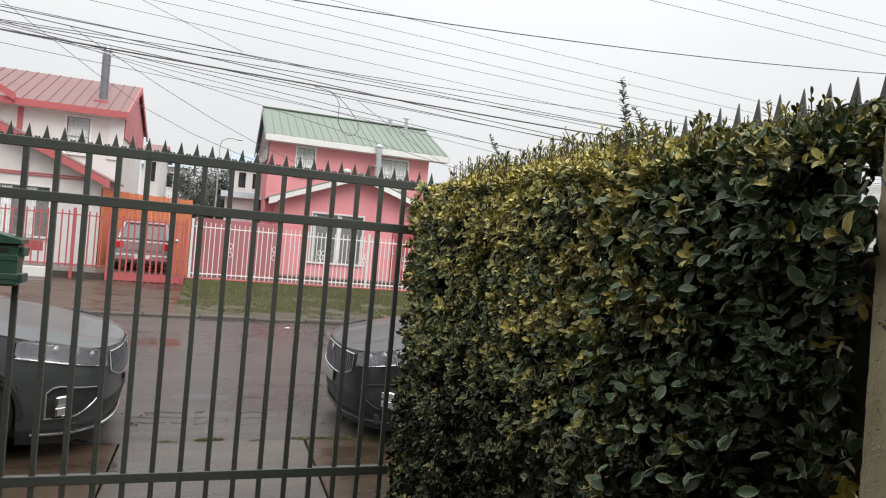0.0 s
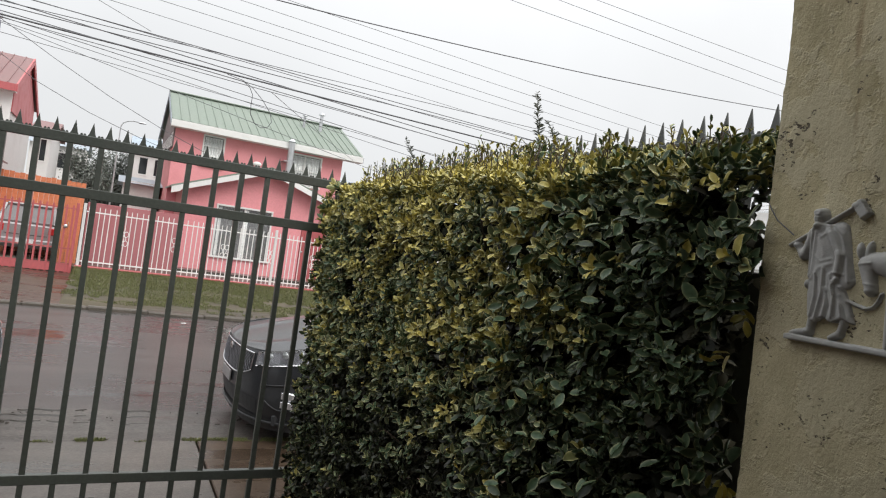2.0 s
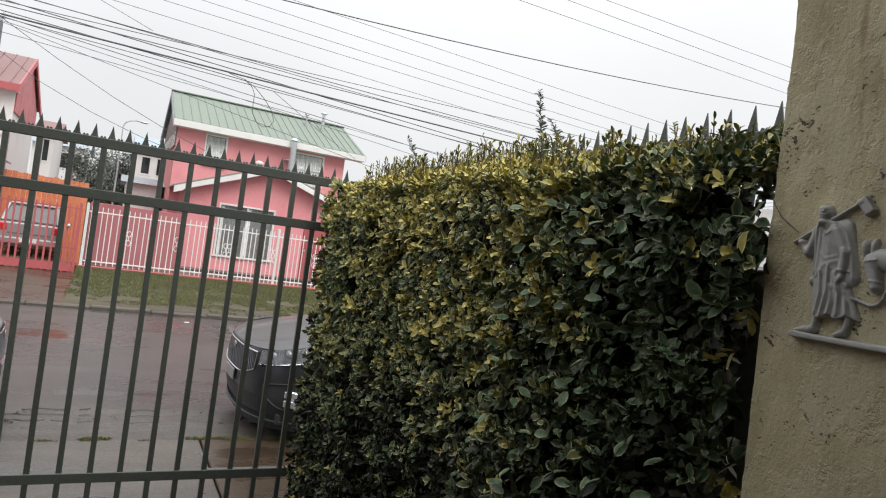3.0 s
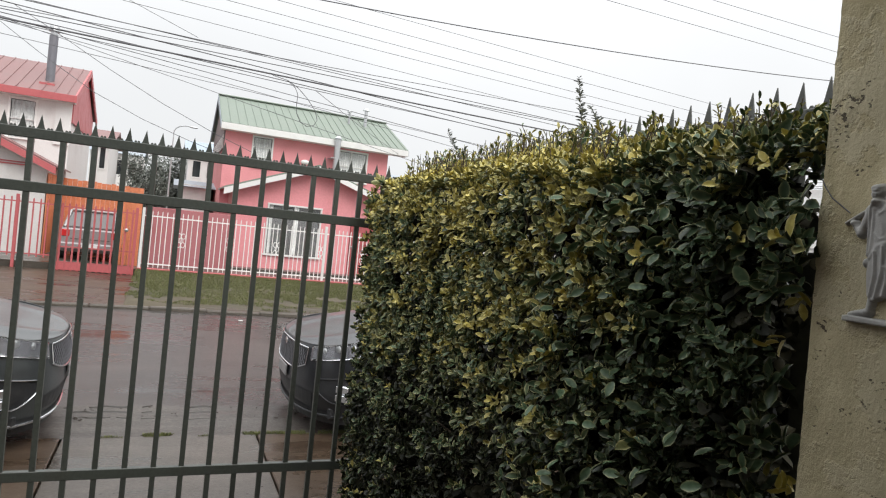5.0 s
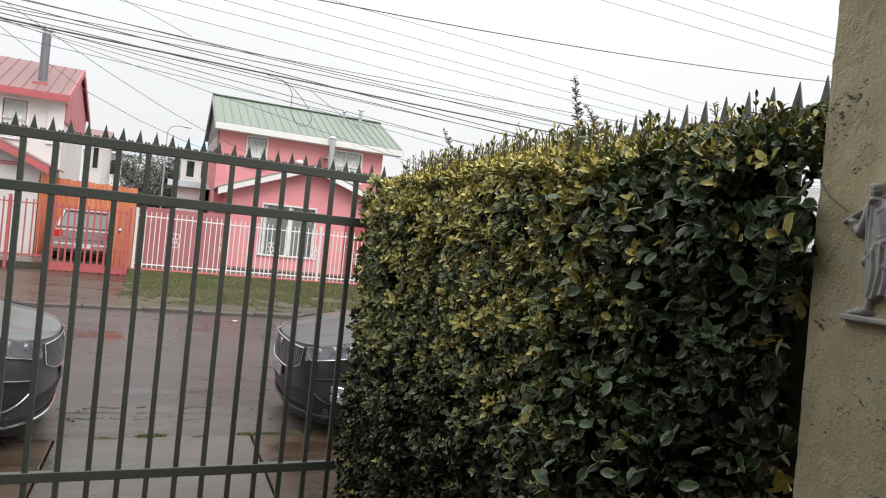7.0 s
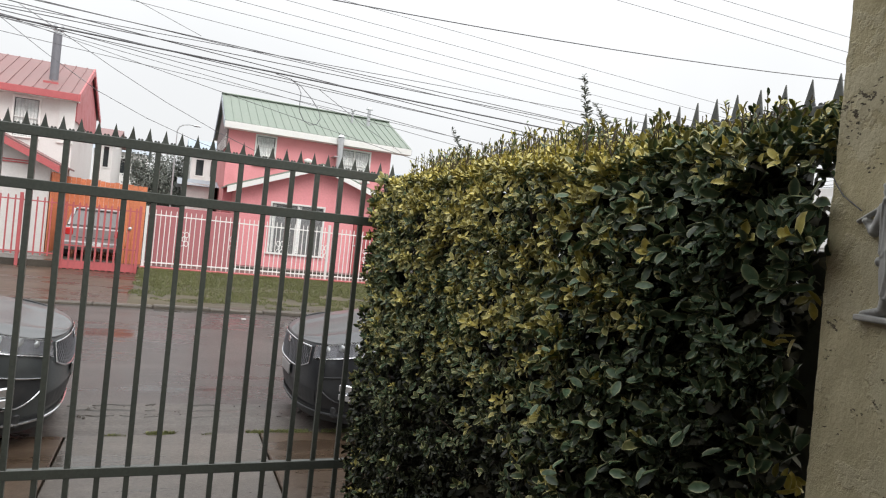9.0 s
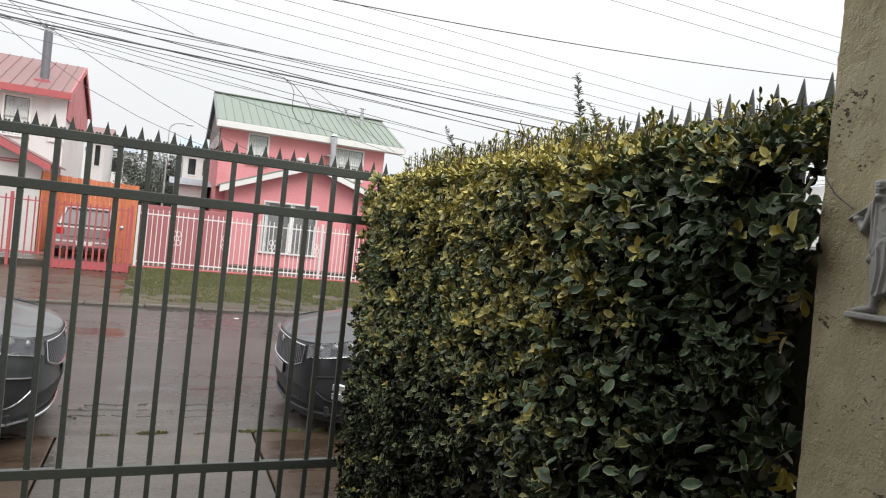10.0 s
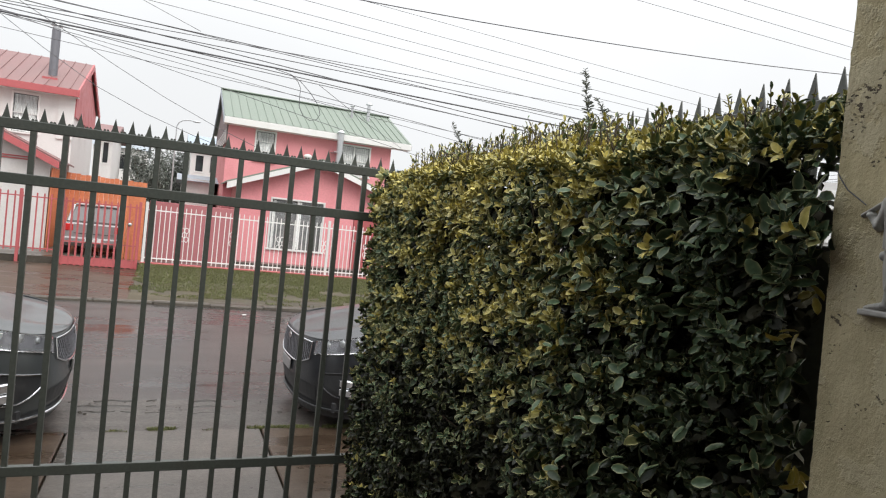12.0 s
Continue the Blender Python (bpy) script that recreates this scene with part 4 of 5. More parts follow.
def suv(m, paint, label, group, trim):
    car = empty("parked_car", m, label, "car", group)
    # lower skin from tail round the nose to the tail, arches cut by leaving out quads
    bm = bmesh.new()
    us = [-4.9 + 0.1 * i for i in range(39)] + [-1 + i / 14 for i in range(29)] + [1.1 + 0.1 * i for i in range(39)]
    wheels = (-1.00, -3.66)
    rows = 16
    g = []
    for u in us:
        zt = top_at(u)
        g.append([bm.verts.new(skin(u, 0.15 + (zt - 0.15) * j / rows)) for j in range(rows + 1)])
    for i in range(len(us) - 1):
        for j in range(rows):
            c = [g[i][j], g[i + 1][j], g[i + 1][j + 1], g[i][j + 1]]
            mx = sum(v.co.x for v in c) / 4
            mz = sum(v.co.z for v in c) / 4
            if abs(us[i]) > 0.95 and any((mx - w) ** 2 + (mz - 0.36) ** 2 < 0.40 ** 2 for w in wheels):
                continue
            bm.faces.new(c)
    bm.faces.new([g[0][j] for j in range(rows + 1)] + [g[-1][j] for j in range(rows, -1, -1)])
    bmesh.ops.recalc_face_normals(bm, faces=bm.faces[:])
    body = part("body", bm, paint, car, smooth=True)
    # bonnet
    bm = bmesh.new()
    n, k = 26, 14
    hood = []
    for i in range(n + 1):
        u = 0.02 + (1.62 - 0.02) * i / n
        z = top_at(u)
        x, y = plan(u, inset_at(z))
        row = []
        for j in range(-k, k + 1):
            f = j / k
            crown = (1 - f * f) * (0.008 + 0.036 * clamp01(-x / 1.2)) * clamp01(i / 5)
            crease = 0.012 * math.exp(-((abs(f) - 0.62) / 0.12) ** 2) * clamp01(i / 6)
            row.append(bm.verts.new((x, y * f, z + crown + crease)))
        hood.append(row)
    for a, b in zip(hood, hood[1:]):
        for j in range(2 * k):
            bm.faces.new((a[j], a[j + 1], b[j + 1], b[j]))
    bmesh.ops.recalc_face_normals(bm, faces=bm.faces[:])
    part("bonnet", bm, paint, car, smooth=True)
    # cabin
    def section(x, w0, z0, w1, z1):
        return [(x, -w0, z0), (x, -w1, z1 - 0.06), (x, -w1 * 0.8, z1), (x, w1 * 0.8, z1), (x, w1, z1 - 0.06), (x, w0, z0)]
    bm = bmesh.new()
    secs = [section(-1.20, 0.84, 1.02, 0.80, 1.12), section(-1.60, 0.88, 1.02, 0.74, 1.42), section(-2.05, 0.90, 1.02, 0.68, 1.64),
            section(-2.8, 0.90, 1.02, 0.68, 1.69), section(-3.8, 0.88, 1.02, 0.66, 1.66), section(-4.35, 0.84, 1.02, 0.62, 1.56), section(-4.55, 0.82, 1.02, 0.70, 1.10)]
    vs = [[bm.verts.new(p) for p in s] for s in secs]
    for a, b in zip(vs, vs[1:]):
        for j in range(5):
            bm.faces.new((a[j], a[j + 1], b[j + 1], b[j]))
    bm.faces.new(vs[0])
    bm.faces.new(vs[-1])
    bmesh.ops.recalc_face_normals(bm, faces=bm.faces[:])
    cabin = part("cabin", bm, CAR_GLASS, car, "dark tinted cabin glass")
    part("roof", boxed(-4.2, -2.0, -0.62, 0.62, 1.655, 1.705, 0.02), paint, cabin)
    part("windscreen_cowl", boxed(-1.36, -1.18, -0.80, 0.80, 0.99, 1.05, 0.01), PLASTIC, car)
    # grille: mesh of small bars in a bright frame
    glo = lambda u: 0.555 + 0.08 * clamp01((abs(u) - 0.10) / 0.28) ** 2
    ghi = lambda u: 0.770 - 0.02 * abs(u)
    bm = bmesh.new()
    strip(bm, -0.36, 0.36, glo, ghi, 16, 4, 0.004)
    gr = part("grille", bm, PLASTIC, car, "black grille with grey mesh")
    bm = bmesh.new()
    for i in range(24):
        for s in (1, -1):
            u = -0.36 + 0.72 * i / 24
            pts = []
            for j in range(7):
                f = j / 6
                uu = u + s * 0.10 * (f - 0.5)
                if abs(uu) > 0.36:
                    continue
                pts.append(skin(uu, glo(uu) + (ghi(uu) - glo(uu)) * f, 0.010))
            edge_tube(bm, pts, 0.0018)
    part("mesh_insert", bm, CHIMNEY, gr, "grey mesh insert")
    bm = bmesh.new()
    low = [skin(-0.37 + 0.74 * i / 20, glo(-0.37 + 0.74 * i / 20) - 0.006, 0.012) for i in range(21)]
    up = [skin(-0.37 + 0.74 * i / 20, ghi(-0.37 + 0.74 * i / 20) + 0.004, 0.012) for i in range(21)]
    edge_tube(bm, low + up[::-1] + [low[0]], 0.0075)
    part("frame", bm, CHROME, gr, "chrome grille frame")
    part("badge", ball(bmesh.new(), (skin(0, 0.735, 0.018)), (0.008, 0.062, 0.032)), CHROME, gr, "oval chrome badge")
    # lamps on both sides
    for s in (1, -1):
        a, b = 0.42 * s, 1.04 * s
        lo = lambda u: 0.675 + 0.115 * clamp01((abs(u) - 0.42) / 0.68)
        hi = lambda u: 0.782 + 0.108 * clamp01((abs(u) - 0.40) / 0.55) - 0.02 * clamp01((abs(u) - 0.85) / 0.3) ** 2
        bm = bmesh.new()
        strip(bm, a, b, lo, hi, 16, 5, 0.004)
        lamp = part("headlight", bm, CHIMNEY, car, "clear swept-back headlight")
        part("surround", edge_tube(bmesh.new(), [skin(a + (b - a) * i / 16, lo(a + (b - a) * i / 16), 0.008) for i in range(17)], 0.010), PLASTIC, lamp)
        part("surround", edge_tube(bmesh.new(), [skin(a + (b - a) * i / 16, hi(a + (b - a) * i / 16), 0.008) for i in range(17)], 0.008), PLASTIC, lamp)
        for uu, r in ((0.56, 0.024), (0.70, 0.032), (0.84, 0.028)):
            c = skin(uu * s, 0.672 + 0.185 * uu, 0.004)
            part("projector", ball(bmesh.new(), c, (0.012, r, r), (0, 0, s * uu * 60)), STEEL, lamp, "round lamp")
        bm = bmesh.new()
        strip(bm, a, b, lambda u: lo(u) - 0.004, lambda u: hi(u) + 0.004, 16, 5, 0.022)
        ob = part("cover", bm, LENS, lamp, "clear curved lamp cover", smooth=True)
        so = ob.modifiers.new("thick", "SOLIDIFY")
        so.thickness = 0.003
        ob.visible_shadow = False
        # fog lamp in its dark pocket
        flo, fhi = (lambda u: 0.340 + 0.11 * clamp01((0.70 - abs(u)) / 0.2) ** 1.5), (lambda u: 0.525 + 0.05 * clamp01((abs(u) - 0.50) / 0.35) - 0.05 * clamp01((abs(u) - 0.80) / 0.08) ** 2)
        bm = bmesh.new()
        strip(bm, 0.50 * s, 0.88 * s, flo, fhi, 10, 4, 0.004)
        fl = part("fog_light", bm, PLASTIC, car, "fog light in a dark pocket")
        bm = bmesh.new()
        us2 = [0.50 + 0.38 * i / 10 for i in range(11)]
        edge_tube(bm, [skin(q * s, flo(q), 0.010) for q in us2] + [skin(q * s, fhi(q), 0.010) for q in us2[::-1]] + [skin(0.50 * s, flo(0.50), 0.010)], 0.0065)
        part("bezel", bm, trim, fl)
        for zz in (0.392, 0.468):
            part("lamp", boxed(-0.02, 0.012, -0.062, 0.062, -0.035, 0.035, 0.010, Matrix.Translation(skin(0.77 * s, zz, 0.006)) @ pose(0, 0, 0, 0, 0, s * 48)), CHROME, fl)
        # mirror
        mi = part("mirror", ball(bmesh.new(), (-1.72, s * 1.03, 1.10), (0.07, 0.11, 0.075)), paint, car, smooth=True)
    # bumper details
    bm = bmesh.new()
    strip(bm, -0.46, 0.46, lambda u: 0.29, lambda u: 0.41 - 0.03 * abs(u), 16, 4, 0.004)
    part("lower_intake", bm, PLASTIC, car, "black lower intake")
    bm = bmesh.new()
    strip(bm, -1.0, 1.0, lambda u: 0.15, lambda u: 0.25, 30, 2, 0.010)
    part("skid_strip", bm, PLASTIC, car)
    bm = bmesh.new()
    edge_tube(bm, [skin(-0.95 + 1.9 * i / 30, 0.205 + 0.02 * abs(-0.95 + 1.9 * i / 30), 0.018) for i in range(31)], 0.011)
    part("lip_trim", bm, trim, car)
    bm = bmesh.new()
    edge_tube(bm, [skin(-1.2 + 2.4 * i / 40, top_at(-1.2 + 2.4 * i / 40) - 0.004, 0.002) for i in range(41)], 0.004)
    part("bonnet_seam", bm, PLASTIC, car)
    part("number_plate", boxed(0.0, 0.014, -0.18, 0.18, 0.43, 0.53, 0.004, Matrix.Translation((0.006, 0, 0))), STEEL, car, "plain pale plate")
    part("underside", boxed(-4.4, -0.25, -0.82, 0.82, 0.18, 0.30, 0.02), PLASTIC, car)
    for w in wheels:
        for s in (1, -1):
            bm = bmesh.new()
            tube(bm, (w, s * 0.70, 0.36), (w, s * 0.92, 0.36), 0.36, 0.36, 32)
            bmesh.ops.bevel(bm, geom=[e for e in bm.edges if e.calc_length() < 0.09], offset=0.025, segments=2, affect="EDGES")
            wh = part("wheel", bm, TYRE, car, smooth=True)
            bm = bmesh.new()
            tube(bm, (w, s * 0.90, 0.36), (w, s * 0.926, 0.36), 0.235, 0.225, 28)
            part("rim", bm, CHIMNEY, wh)
            for k in range(5):
                a = k * 2 * math.pi / 5
                bm = bmesh.new()
                tube(bm, (w, s * 0.932, 0.36), (w + 0.21 * math.cos(a), s * 0.932, 0.36 + 0.21 * math.sin(a)), 0.035, 0.022, 8)
                part("spoke", bm, STEEL, wh)
            bm = bmesh.new()
            for k in range(14):
                a, b = math.pi * k / 14, math.pi * (k + 1) / 14
                tube(bm, (w + 0.405 * math.cos(a), s * 0.925, 0.36 + 0.405 * math.sin(a)), (w + 0.405 * math.cos(b), s * 0.925, 0.36 + 0.405 * math.sin(b)), 0.024, 0.024, 6)
            part("arch_trim", bm, PLASTIC, car)
    return car


suv(pose(-0.49, 6.26, Z0, 0, 0, 3), PAINT_GREY, "wet grey estate car parked nose on beside the driveway", "cars at the kerb", CHROME)
suv(pose(1.32, 6.42, Z0, 0, 0, 180 + 1), PAINT_DARK, "wet dark blue-grey car parked facing the driveway", "cars at the kerb", PLASTIC)


def hatchback(m):
    """Small silver car behind the red gate, its tail towards the street; local +x points to the tail."""
    car = empty("small_car", m, "silver hatchback behind the red gate, tail to the street", "car")
    def sec(x, w, z0, z1, c):
        return [(x, -w + c, z0), (x, -w, z0 + c), (x, -w, z1 - c), (x, -w + c, z1), (x, w - c, z1), (x, w, z1 - c), (x, w, z0 + c), (x, w - c, z0)]
    def loft(secs):
        bm = bmesh.new()
        vs = [[bm.verts.new(p) for p in s] for s in secs]
        for a, b in zip(vs, vs[1:]):
            for j in range(8):
                bm.faces.new((a[j], a[(j + 1) % 8], b[(j + 1) % 8], b[j]))
        bm.faces.new(vs[0])
        bm.faces.new(vs[-1])
        bmesh.ops.recalc_face_normals(bm, faces=bm.faces[:])
        return bm
    part("body", loft([sec(0, 0.70, 0.32, 0.86, 0.08), sec(-0.08, 0.78, 0.24, 0.93, 0.09), sec(-1.2, 0.81, 0.22, 0.95, 0.09), sec(-3.0, 0.80, 0.22, 0.92, 0.09), sec(-3.75, 0.72, 0.26, 0.70, 0.08)]), PAINT_SILVER, car)
    cab = part("cabin", loft([sec(-0.05, 0.69, 0.88, 0.96, 0.03), sec(-0.38, 0.62, 0.88, 1.38, 0.12), sec(-2.0, 0.62, 0.88, 1.43, 0.12), sec(-2.8, 0.70, 0.86, 0.93, 0.03)]), HATCH_GLASS, car, "dark cabin glass")
    part("roof", boxed(-2.0, -0.34, -0.55, 0.55, 1.385, 1.445, 0.02), PAINT_SILVER, cab)
    for s in (1, -1):
        part("tail_light", boxed(-0.05, 0.02, s * 0.62 - 0.10, s * 0.62 + 0.10, 0.66, 0.86, 0.02), TAIL_RED, car, "red tail light")
        part("pillar", tube(bmesh.new(), (-0.06, s * 0.66, 0.93), (-0.38, s * 0.57, 1.39), 0.045, 0.045, 6), PAINT_SILVER, cab)
        part("mirror", ball(bmesh.new(), (-2.5, s * 0.88, 0.98), (0.05, 0.09, 0.06)), PAINT_SILVER, car)
        for w in (-0.62, -3.05):
            part("wheel", tube(bmesh.new(), (w, s * 0.64, 0.28), (w, s * 0.80, 0.28), 0.28, 0.28, 20), TYRE, car)
    part("bumper", boxed(-0.10, 0.06, -0.76, 0.76, 0.30, 0.50, 0.04), PAINT_SILVER, car)
    part("hatch_seam", boxed(-0.02, 0.008, -0.5, 0.5, 0.60, 0.615), PLASTIC, car)
    part("wiper", tube(bmesh.new(), (-0.10, 0.0, 1.0), (-0.20, 0.28, 1.06), 0.012, 0.008, 6), PLASTIC, car)
    part("number_plate", boxed(0.06, 0.075, -0.20, 0.20, 0.36, 0.46), PLATE_WHITE, car, "plain white plate")
    return car


hatchback(pose(-1.80, 21.0, -0.07, 0, 0, -90))
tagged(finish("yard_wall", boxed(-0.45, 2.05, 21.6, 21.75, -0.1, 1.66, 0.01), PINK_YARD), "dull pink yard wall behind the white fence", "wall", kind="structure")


# ---- houses ----
def window(house, x0, x1, z0, z1, y, mullions, rails=0, frame_w=0.06, frame_mat=None, drawn=1.0):
    """Glazed window in a wall that faces the street, with its reveal, curtain and panes."""
    fm = frame_mat or WHITE
    win = part("window", boxed(x0 - 0.02, x1 + 0.02, y + 0.10, y + 0.14, z0 - 0.02, z1 + 0.02), DARK_ROOM, house)
    bm = bmesh.new()
    box(bm, x0 - frame_w, x0, y - 0.03, y + 0.06, z0 - frame_w, z1 + frame_w, 0.006)
    box(bm, x1, x1 + frame_w, y - 0.03, y + 0.06, z0 - frame_w, z1 + frame_w, 0.006)
    box(bm, x0, x1, y - 0.03, y + 0.06, z1, z1 + frame_w, 0.006)
    part("frame", bm, fm, win, "white painted frame")
    part("sill", boxed(x0 - 0.09, x1 + 0.09, y - 0.07, y + 0.05, z0 - frame_w, z0, 0.006), fm, win)
    n = mullions + 1
    for i in range(n):
        a, b = x0 + (x1 - x0) * i / n, x0 + (x1 - x0) * (i + 1) / n
        part("pane", boxed(a + 0.02, b - 0.02, y + 0.02, y + 0.026, z0 + 0.01, z1 - 0.01), PANE, win).visible_shadow = False
        if i:
            part("mullion", boxed(a - 0.025, a + 0.025, y - 0.01, y + 0.05, z0, z1, 0.004), fm, win)
        bm = bmesh.new()
        wv = [bm.verts.new((a + (b - a) * (0.04 + 0.92 * j / 24), y + 0.050 + 0.012 * math.sin(j * 1.7), z)) for j in range(25) for z in (z0 + 0.02, z1 - 0.02)]
        for j in range(24):
            if j / 24 > drawn:
                continue
            bm.faces.new((wv[2 * j], wv[2 * j + 2], wv[2 * j + 3], wv[2 * j + 1]))
        cu = part("curtain", bm, CURTAIN, win, "pale net curtain")
    for i in range(rails):
        z = z0 + (z1 - z0) * (i + 1) / (rails + 1)
        part("glazing_bar", boxed(x0, x1, y, y + 0.04, z - 0.015, z + 0.015), fm, win)
    return win


def sheet_roof(house, x0, x1, y_eave, z_eave, y_ridge, z_ridge, mat, step=0.30, name="roof"):
    """One pitch of folded metal sheet along y with raised ribs as strips."""
    v = Vector((0, y_ridge - y_eave, z_ridge - z_eave))
    nrm = Vector((0, -v.z, v.y)).normalized()
    if nrm.z < 0:
        nrm = -nrm
    def slab(bm, a, b, lo, hi):
        c = [Vector((a, y_eave, z_eave)), Vector((b, y_eave, z_eave)), Vector((b, y_ridge, z_ridge)), Vector((a, y_ridge, z_ridge))]
        bot = [bm.verts.new(p + nrm * lo) for p in c]
        top = [bm.verts.new(p + nrm * hi) for p in c]
        bm.faces.new(bot[::-1])
        bm.faces.new(top)
        for i in range(4):
            bm.faces.new((bot[i], bot[(i + 1) % 4], top[(i + 1) % 4], top[i]))
    bm = bmesh.new()
    slab(bm, x0, x1, -0.02, 0.02)
    bmesh.ops.recalc_face_normals(bm, faces=bm.faces[:])
    r = part(name, bm, mat, house)
    x = x0 + 0.02
    first = None
    while x < x1:
        if first is None:
            bm = bmesh.new()
            slab(bm, -0.012, 0.012, 0.02, 0.045)
            bmesh.ops.recalc_face_normals(bm, faces=bm.faces[:])
            first = part("rib", bm, mat, r)
            first.matrix_basis = pose(x, 0, 0)
        else:
            again("rib", first.data, pose(x, 0, 0), r)
        x += step
    return r


def wall_with_holes(x0, x1, z0, z1, y0, y1, holes, top=None):
    """A street-facing wall y0..y1 thick, pierced by rectangular openings; top(x) bounds it above."""
    bm = bmesh.new()
    xs = sorted({x0, x1, *[h[0] for h in holes], *[h[1] for h in holes]})
    if top:
        xs = sorted(set(xs) | {x0 + (x1 - x0) * i / 8 for i in range(9)} | {(x0 + x1) / 2})
    for a, b in zip(xs, xs[1:]):
        mid = (a + b) / 2
        cuts = sorted((h[2], h[3]) for h in holes if h[0] - 1e-6 <= mid <= h[1] + 1e-6)
        lo = z0
        spans = []
        for c, d in cuts:
            spans.append((lo, c))
            lo = d
        for c, d in spans:
            box(bm, a, b, y0, y1, c, d)
        if top:
            prism(bm, [(a, lo), (b, lo), (b, top(b)), (a, top(a))], "y", y0, y1)
        else:
            box(bm, a, b, y0, y1, lo, z1)
    bmesh.ops.remove_doubles(bm, verts=bm.verts[:], dist=0.0005)
    return bm


def pink_house():
    h = empty("pink_house", pose(0, 0, 0), "two-storey pink rendered house with green metal roof and white trim", "house")
    base = -0.1
    up = [(2.78, 3.47, 3.55, 4.64), (5.85, 7.10, 3.45, 4.60)]
    part("front_wall", wall_with_holes(1.79, 7.95, base, 4.95, 25.0, 25.2, up), PINK, h)
    part("side_wall", prism(bmesh.new(), [(25.2, base), (31.0, base), (31.0, 4.95), (28.1, 6.3), (25.2, 4.95)], "x", 1.79, 1.99), PINK_LOW, h)
    part("side_wall", prism(bmesh.new(), [(25.2, base), (31.0, base), (31.0, 4.95), (28.1, 6.3), (25.2, 4.95)], "x", 7.75, 7.95), PINK_LOW, h)
    part("back_wall", boxed(1.99, 7.75, 30.8, 31.0, base, 4.95), PINK_LOW, h)
    sheet_roof(h, 1.60, 8.64, 24.62, 4.93, 28.1, 6.44, ROOF_GREEN, 0.30)
    sheet_roof(h, 1.60, 8.64, 31.55, 4.93, 28.1, 6.44, ROOF_GREEN, 0.60)
    part("ridge_cap", boxed(1.58, 8.66, 27.95, 28.25, 6.44, 6.50, 0.02), ROOF_GREEN, h)
    part("fascia", boxed(1.60, 8.64, 24.56, 24.61, 4.70, 4.93, 0.006), WHITE, h, "white eaves board")
    part("soffit", boxed(1.62, 8.62, 24.62, 25.0, 4.70, 4.73), WHITE, h)
    for x in (1.58, 8.62):
        for a, b in ((24.58, 28.1), (31.6, 28.1)):
            part("barge_board", prism(bmesh.new(), [(a, 4.72), (b, 6.24), (b, 6.44), (a, 4.92)], "x", x, x + 0.04), ROOF_GREY, h)
    window(h, 2.80, 3.45, 3.57, 4.62, 25.0, 0, 2)
    window(h, 5.87, 7.08, 3.47, 4.58, 25.0, 1, 1)
    # vents and stove pipe
    v = part("stove_pipe", tube(bmesh.new(), (5.78, 24.50, 3.4), (5.78, 24.50, 4.93), 0.12, 0.12, 16), STEEL, h, "galvanised stove pipe")
    part("cowl", tube(bmesh.new(), (5.78, 24.50, 4.96), (5.78, 24.50, 5.06), 0.15, 0.06, 16), STEEL, v)
    part("bracket", boxed(5.55, 6.0, 24.40, 25.0, 4.20, 4.23), STEEL, v)
    for x, z, r in ((6.72, 6.52, 0.05), (7.42, 6.70, 0.07)):
        p = part("roof_vent", tube(bmesh.new(), (x, 27.0, 5.9), (x, 27.0, z - 0.05), r, r, 12), STEEL, h)
        part("cap", tube(bmesh.new(), (x, 27.0, z - 0.05), (x, 27.0, z + 0.03), r * 2.1, r * 1.6, 12), STEEL, p)
    # gabled front room
    ax, az, sl = 4.70, 3.62, 0.367
    hole = [(3.22, 4.98, 0.50, 2.18), (6.05, 6.95, base + 0.02, 2.05)]
    part("gable_wall", wall_with_holes(2.10, 7.30, base, 3.4, 22.5, 22.68, hole, lambda x: az - 0.10 - sl * abs(x - ax)), PINK, h)
    for x in (2.10, 7.12):
        part("gable_side_wall", boxed(x, x + 0.18, 22.68, 25.0, base, 2.55), PINK_LOW, h)
    for s in (-1, 1):
        e = ax + s * 2.98
        bm = prism(bmesh.new(), [(ax, az), (e, az - sl * 2.98), (e, az - sl * 2.98 + 0.05), (ax, az + 0.05)], "y", 22.12, 25.0)
        part("front_roof", bm, ROOF_GREEN, h)
        bm = prism(bmesh.new(), [(ax, az - 0.005), (e, az - sl * 2.98 - 0.005), (e, az - sl * 2.98 - 0.21), (ax + s * 2.72, az - sl * 2.72 - 0.215), (ax + s * 2.68, az - sl * 2.68 - 0.17), (ax, az - 0.19)], "y", 22.08, 22.12)
        part("barge_board", bm, WHITE, h, "white gable board")
    window(h, 3.24, 4.96, 0.52, 2.16, 22.5, 1, 0, drawn=0.1)
    door = part("door", boxed(6.08, 6.92, 22.54, 22.59, base + 0.02, 2.03, 0.004), RED_DARK, h, "dull red front door")
    part("panel", boxed(6.2, 6.8, 22.525, 22.54, 1.1, 1.85, 0.004), RED_DARK, door)
    part("handle", ball(bmesh.new(), (6.16, 22.51, 1.0), (0.03, 0.03, 0.03)), STEEL, door)
    part("wall_lamp", ball(bmesh.new(), (4.70, 24.9, 3.95), (0.16, 0.10, 0.09)), WHITE, h, "white wall fitting")
    part("stoop", boxed(2.0, 7.4, 21.7, 22.5, base, 0.02, 0.01), CONCRETE, h)
    # boarded upper gable on the alley side
    part("gable_cladding", prism(bmesh.new(), [(25.0, 4.05), (31.0, 4.05), (31.0, 4.92), (28.1, 6.28), (25.0, 4.90)], "x", 1.74, 1.788), BROWN_BOARD, h)
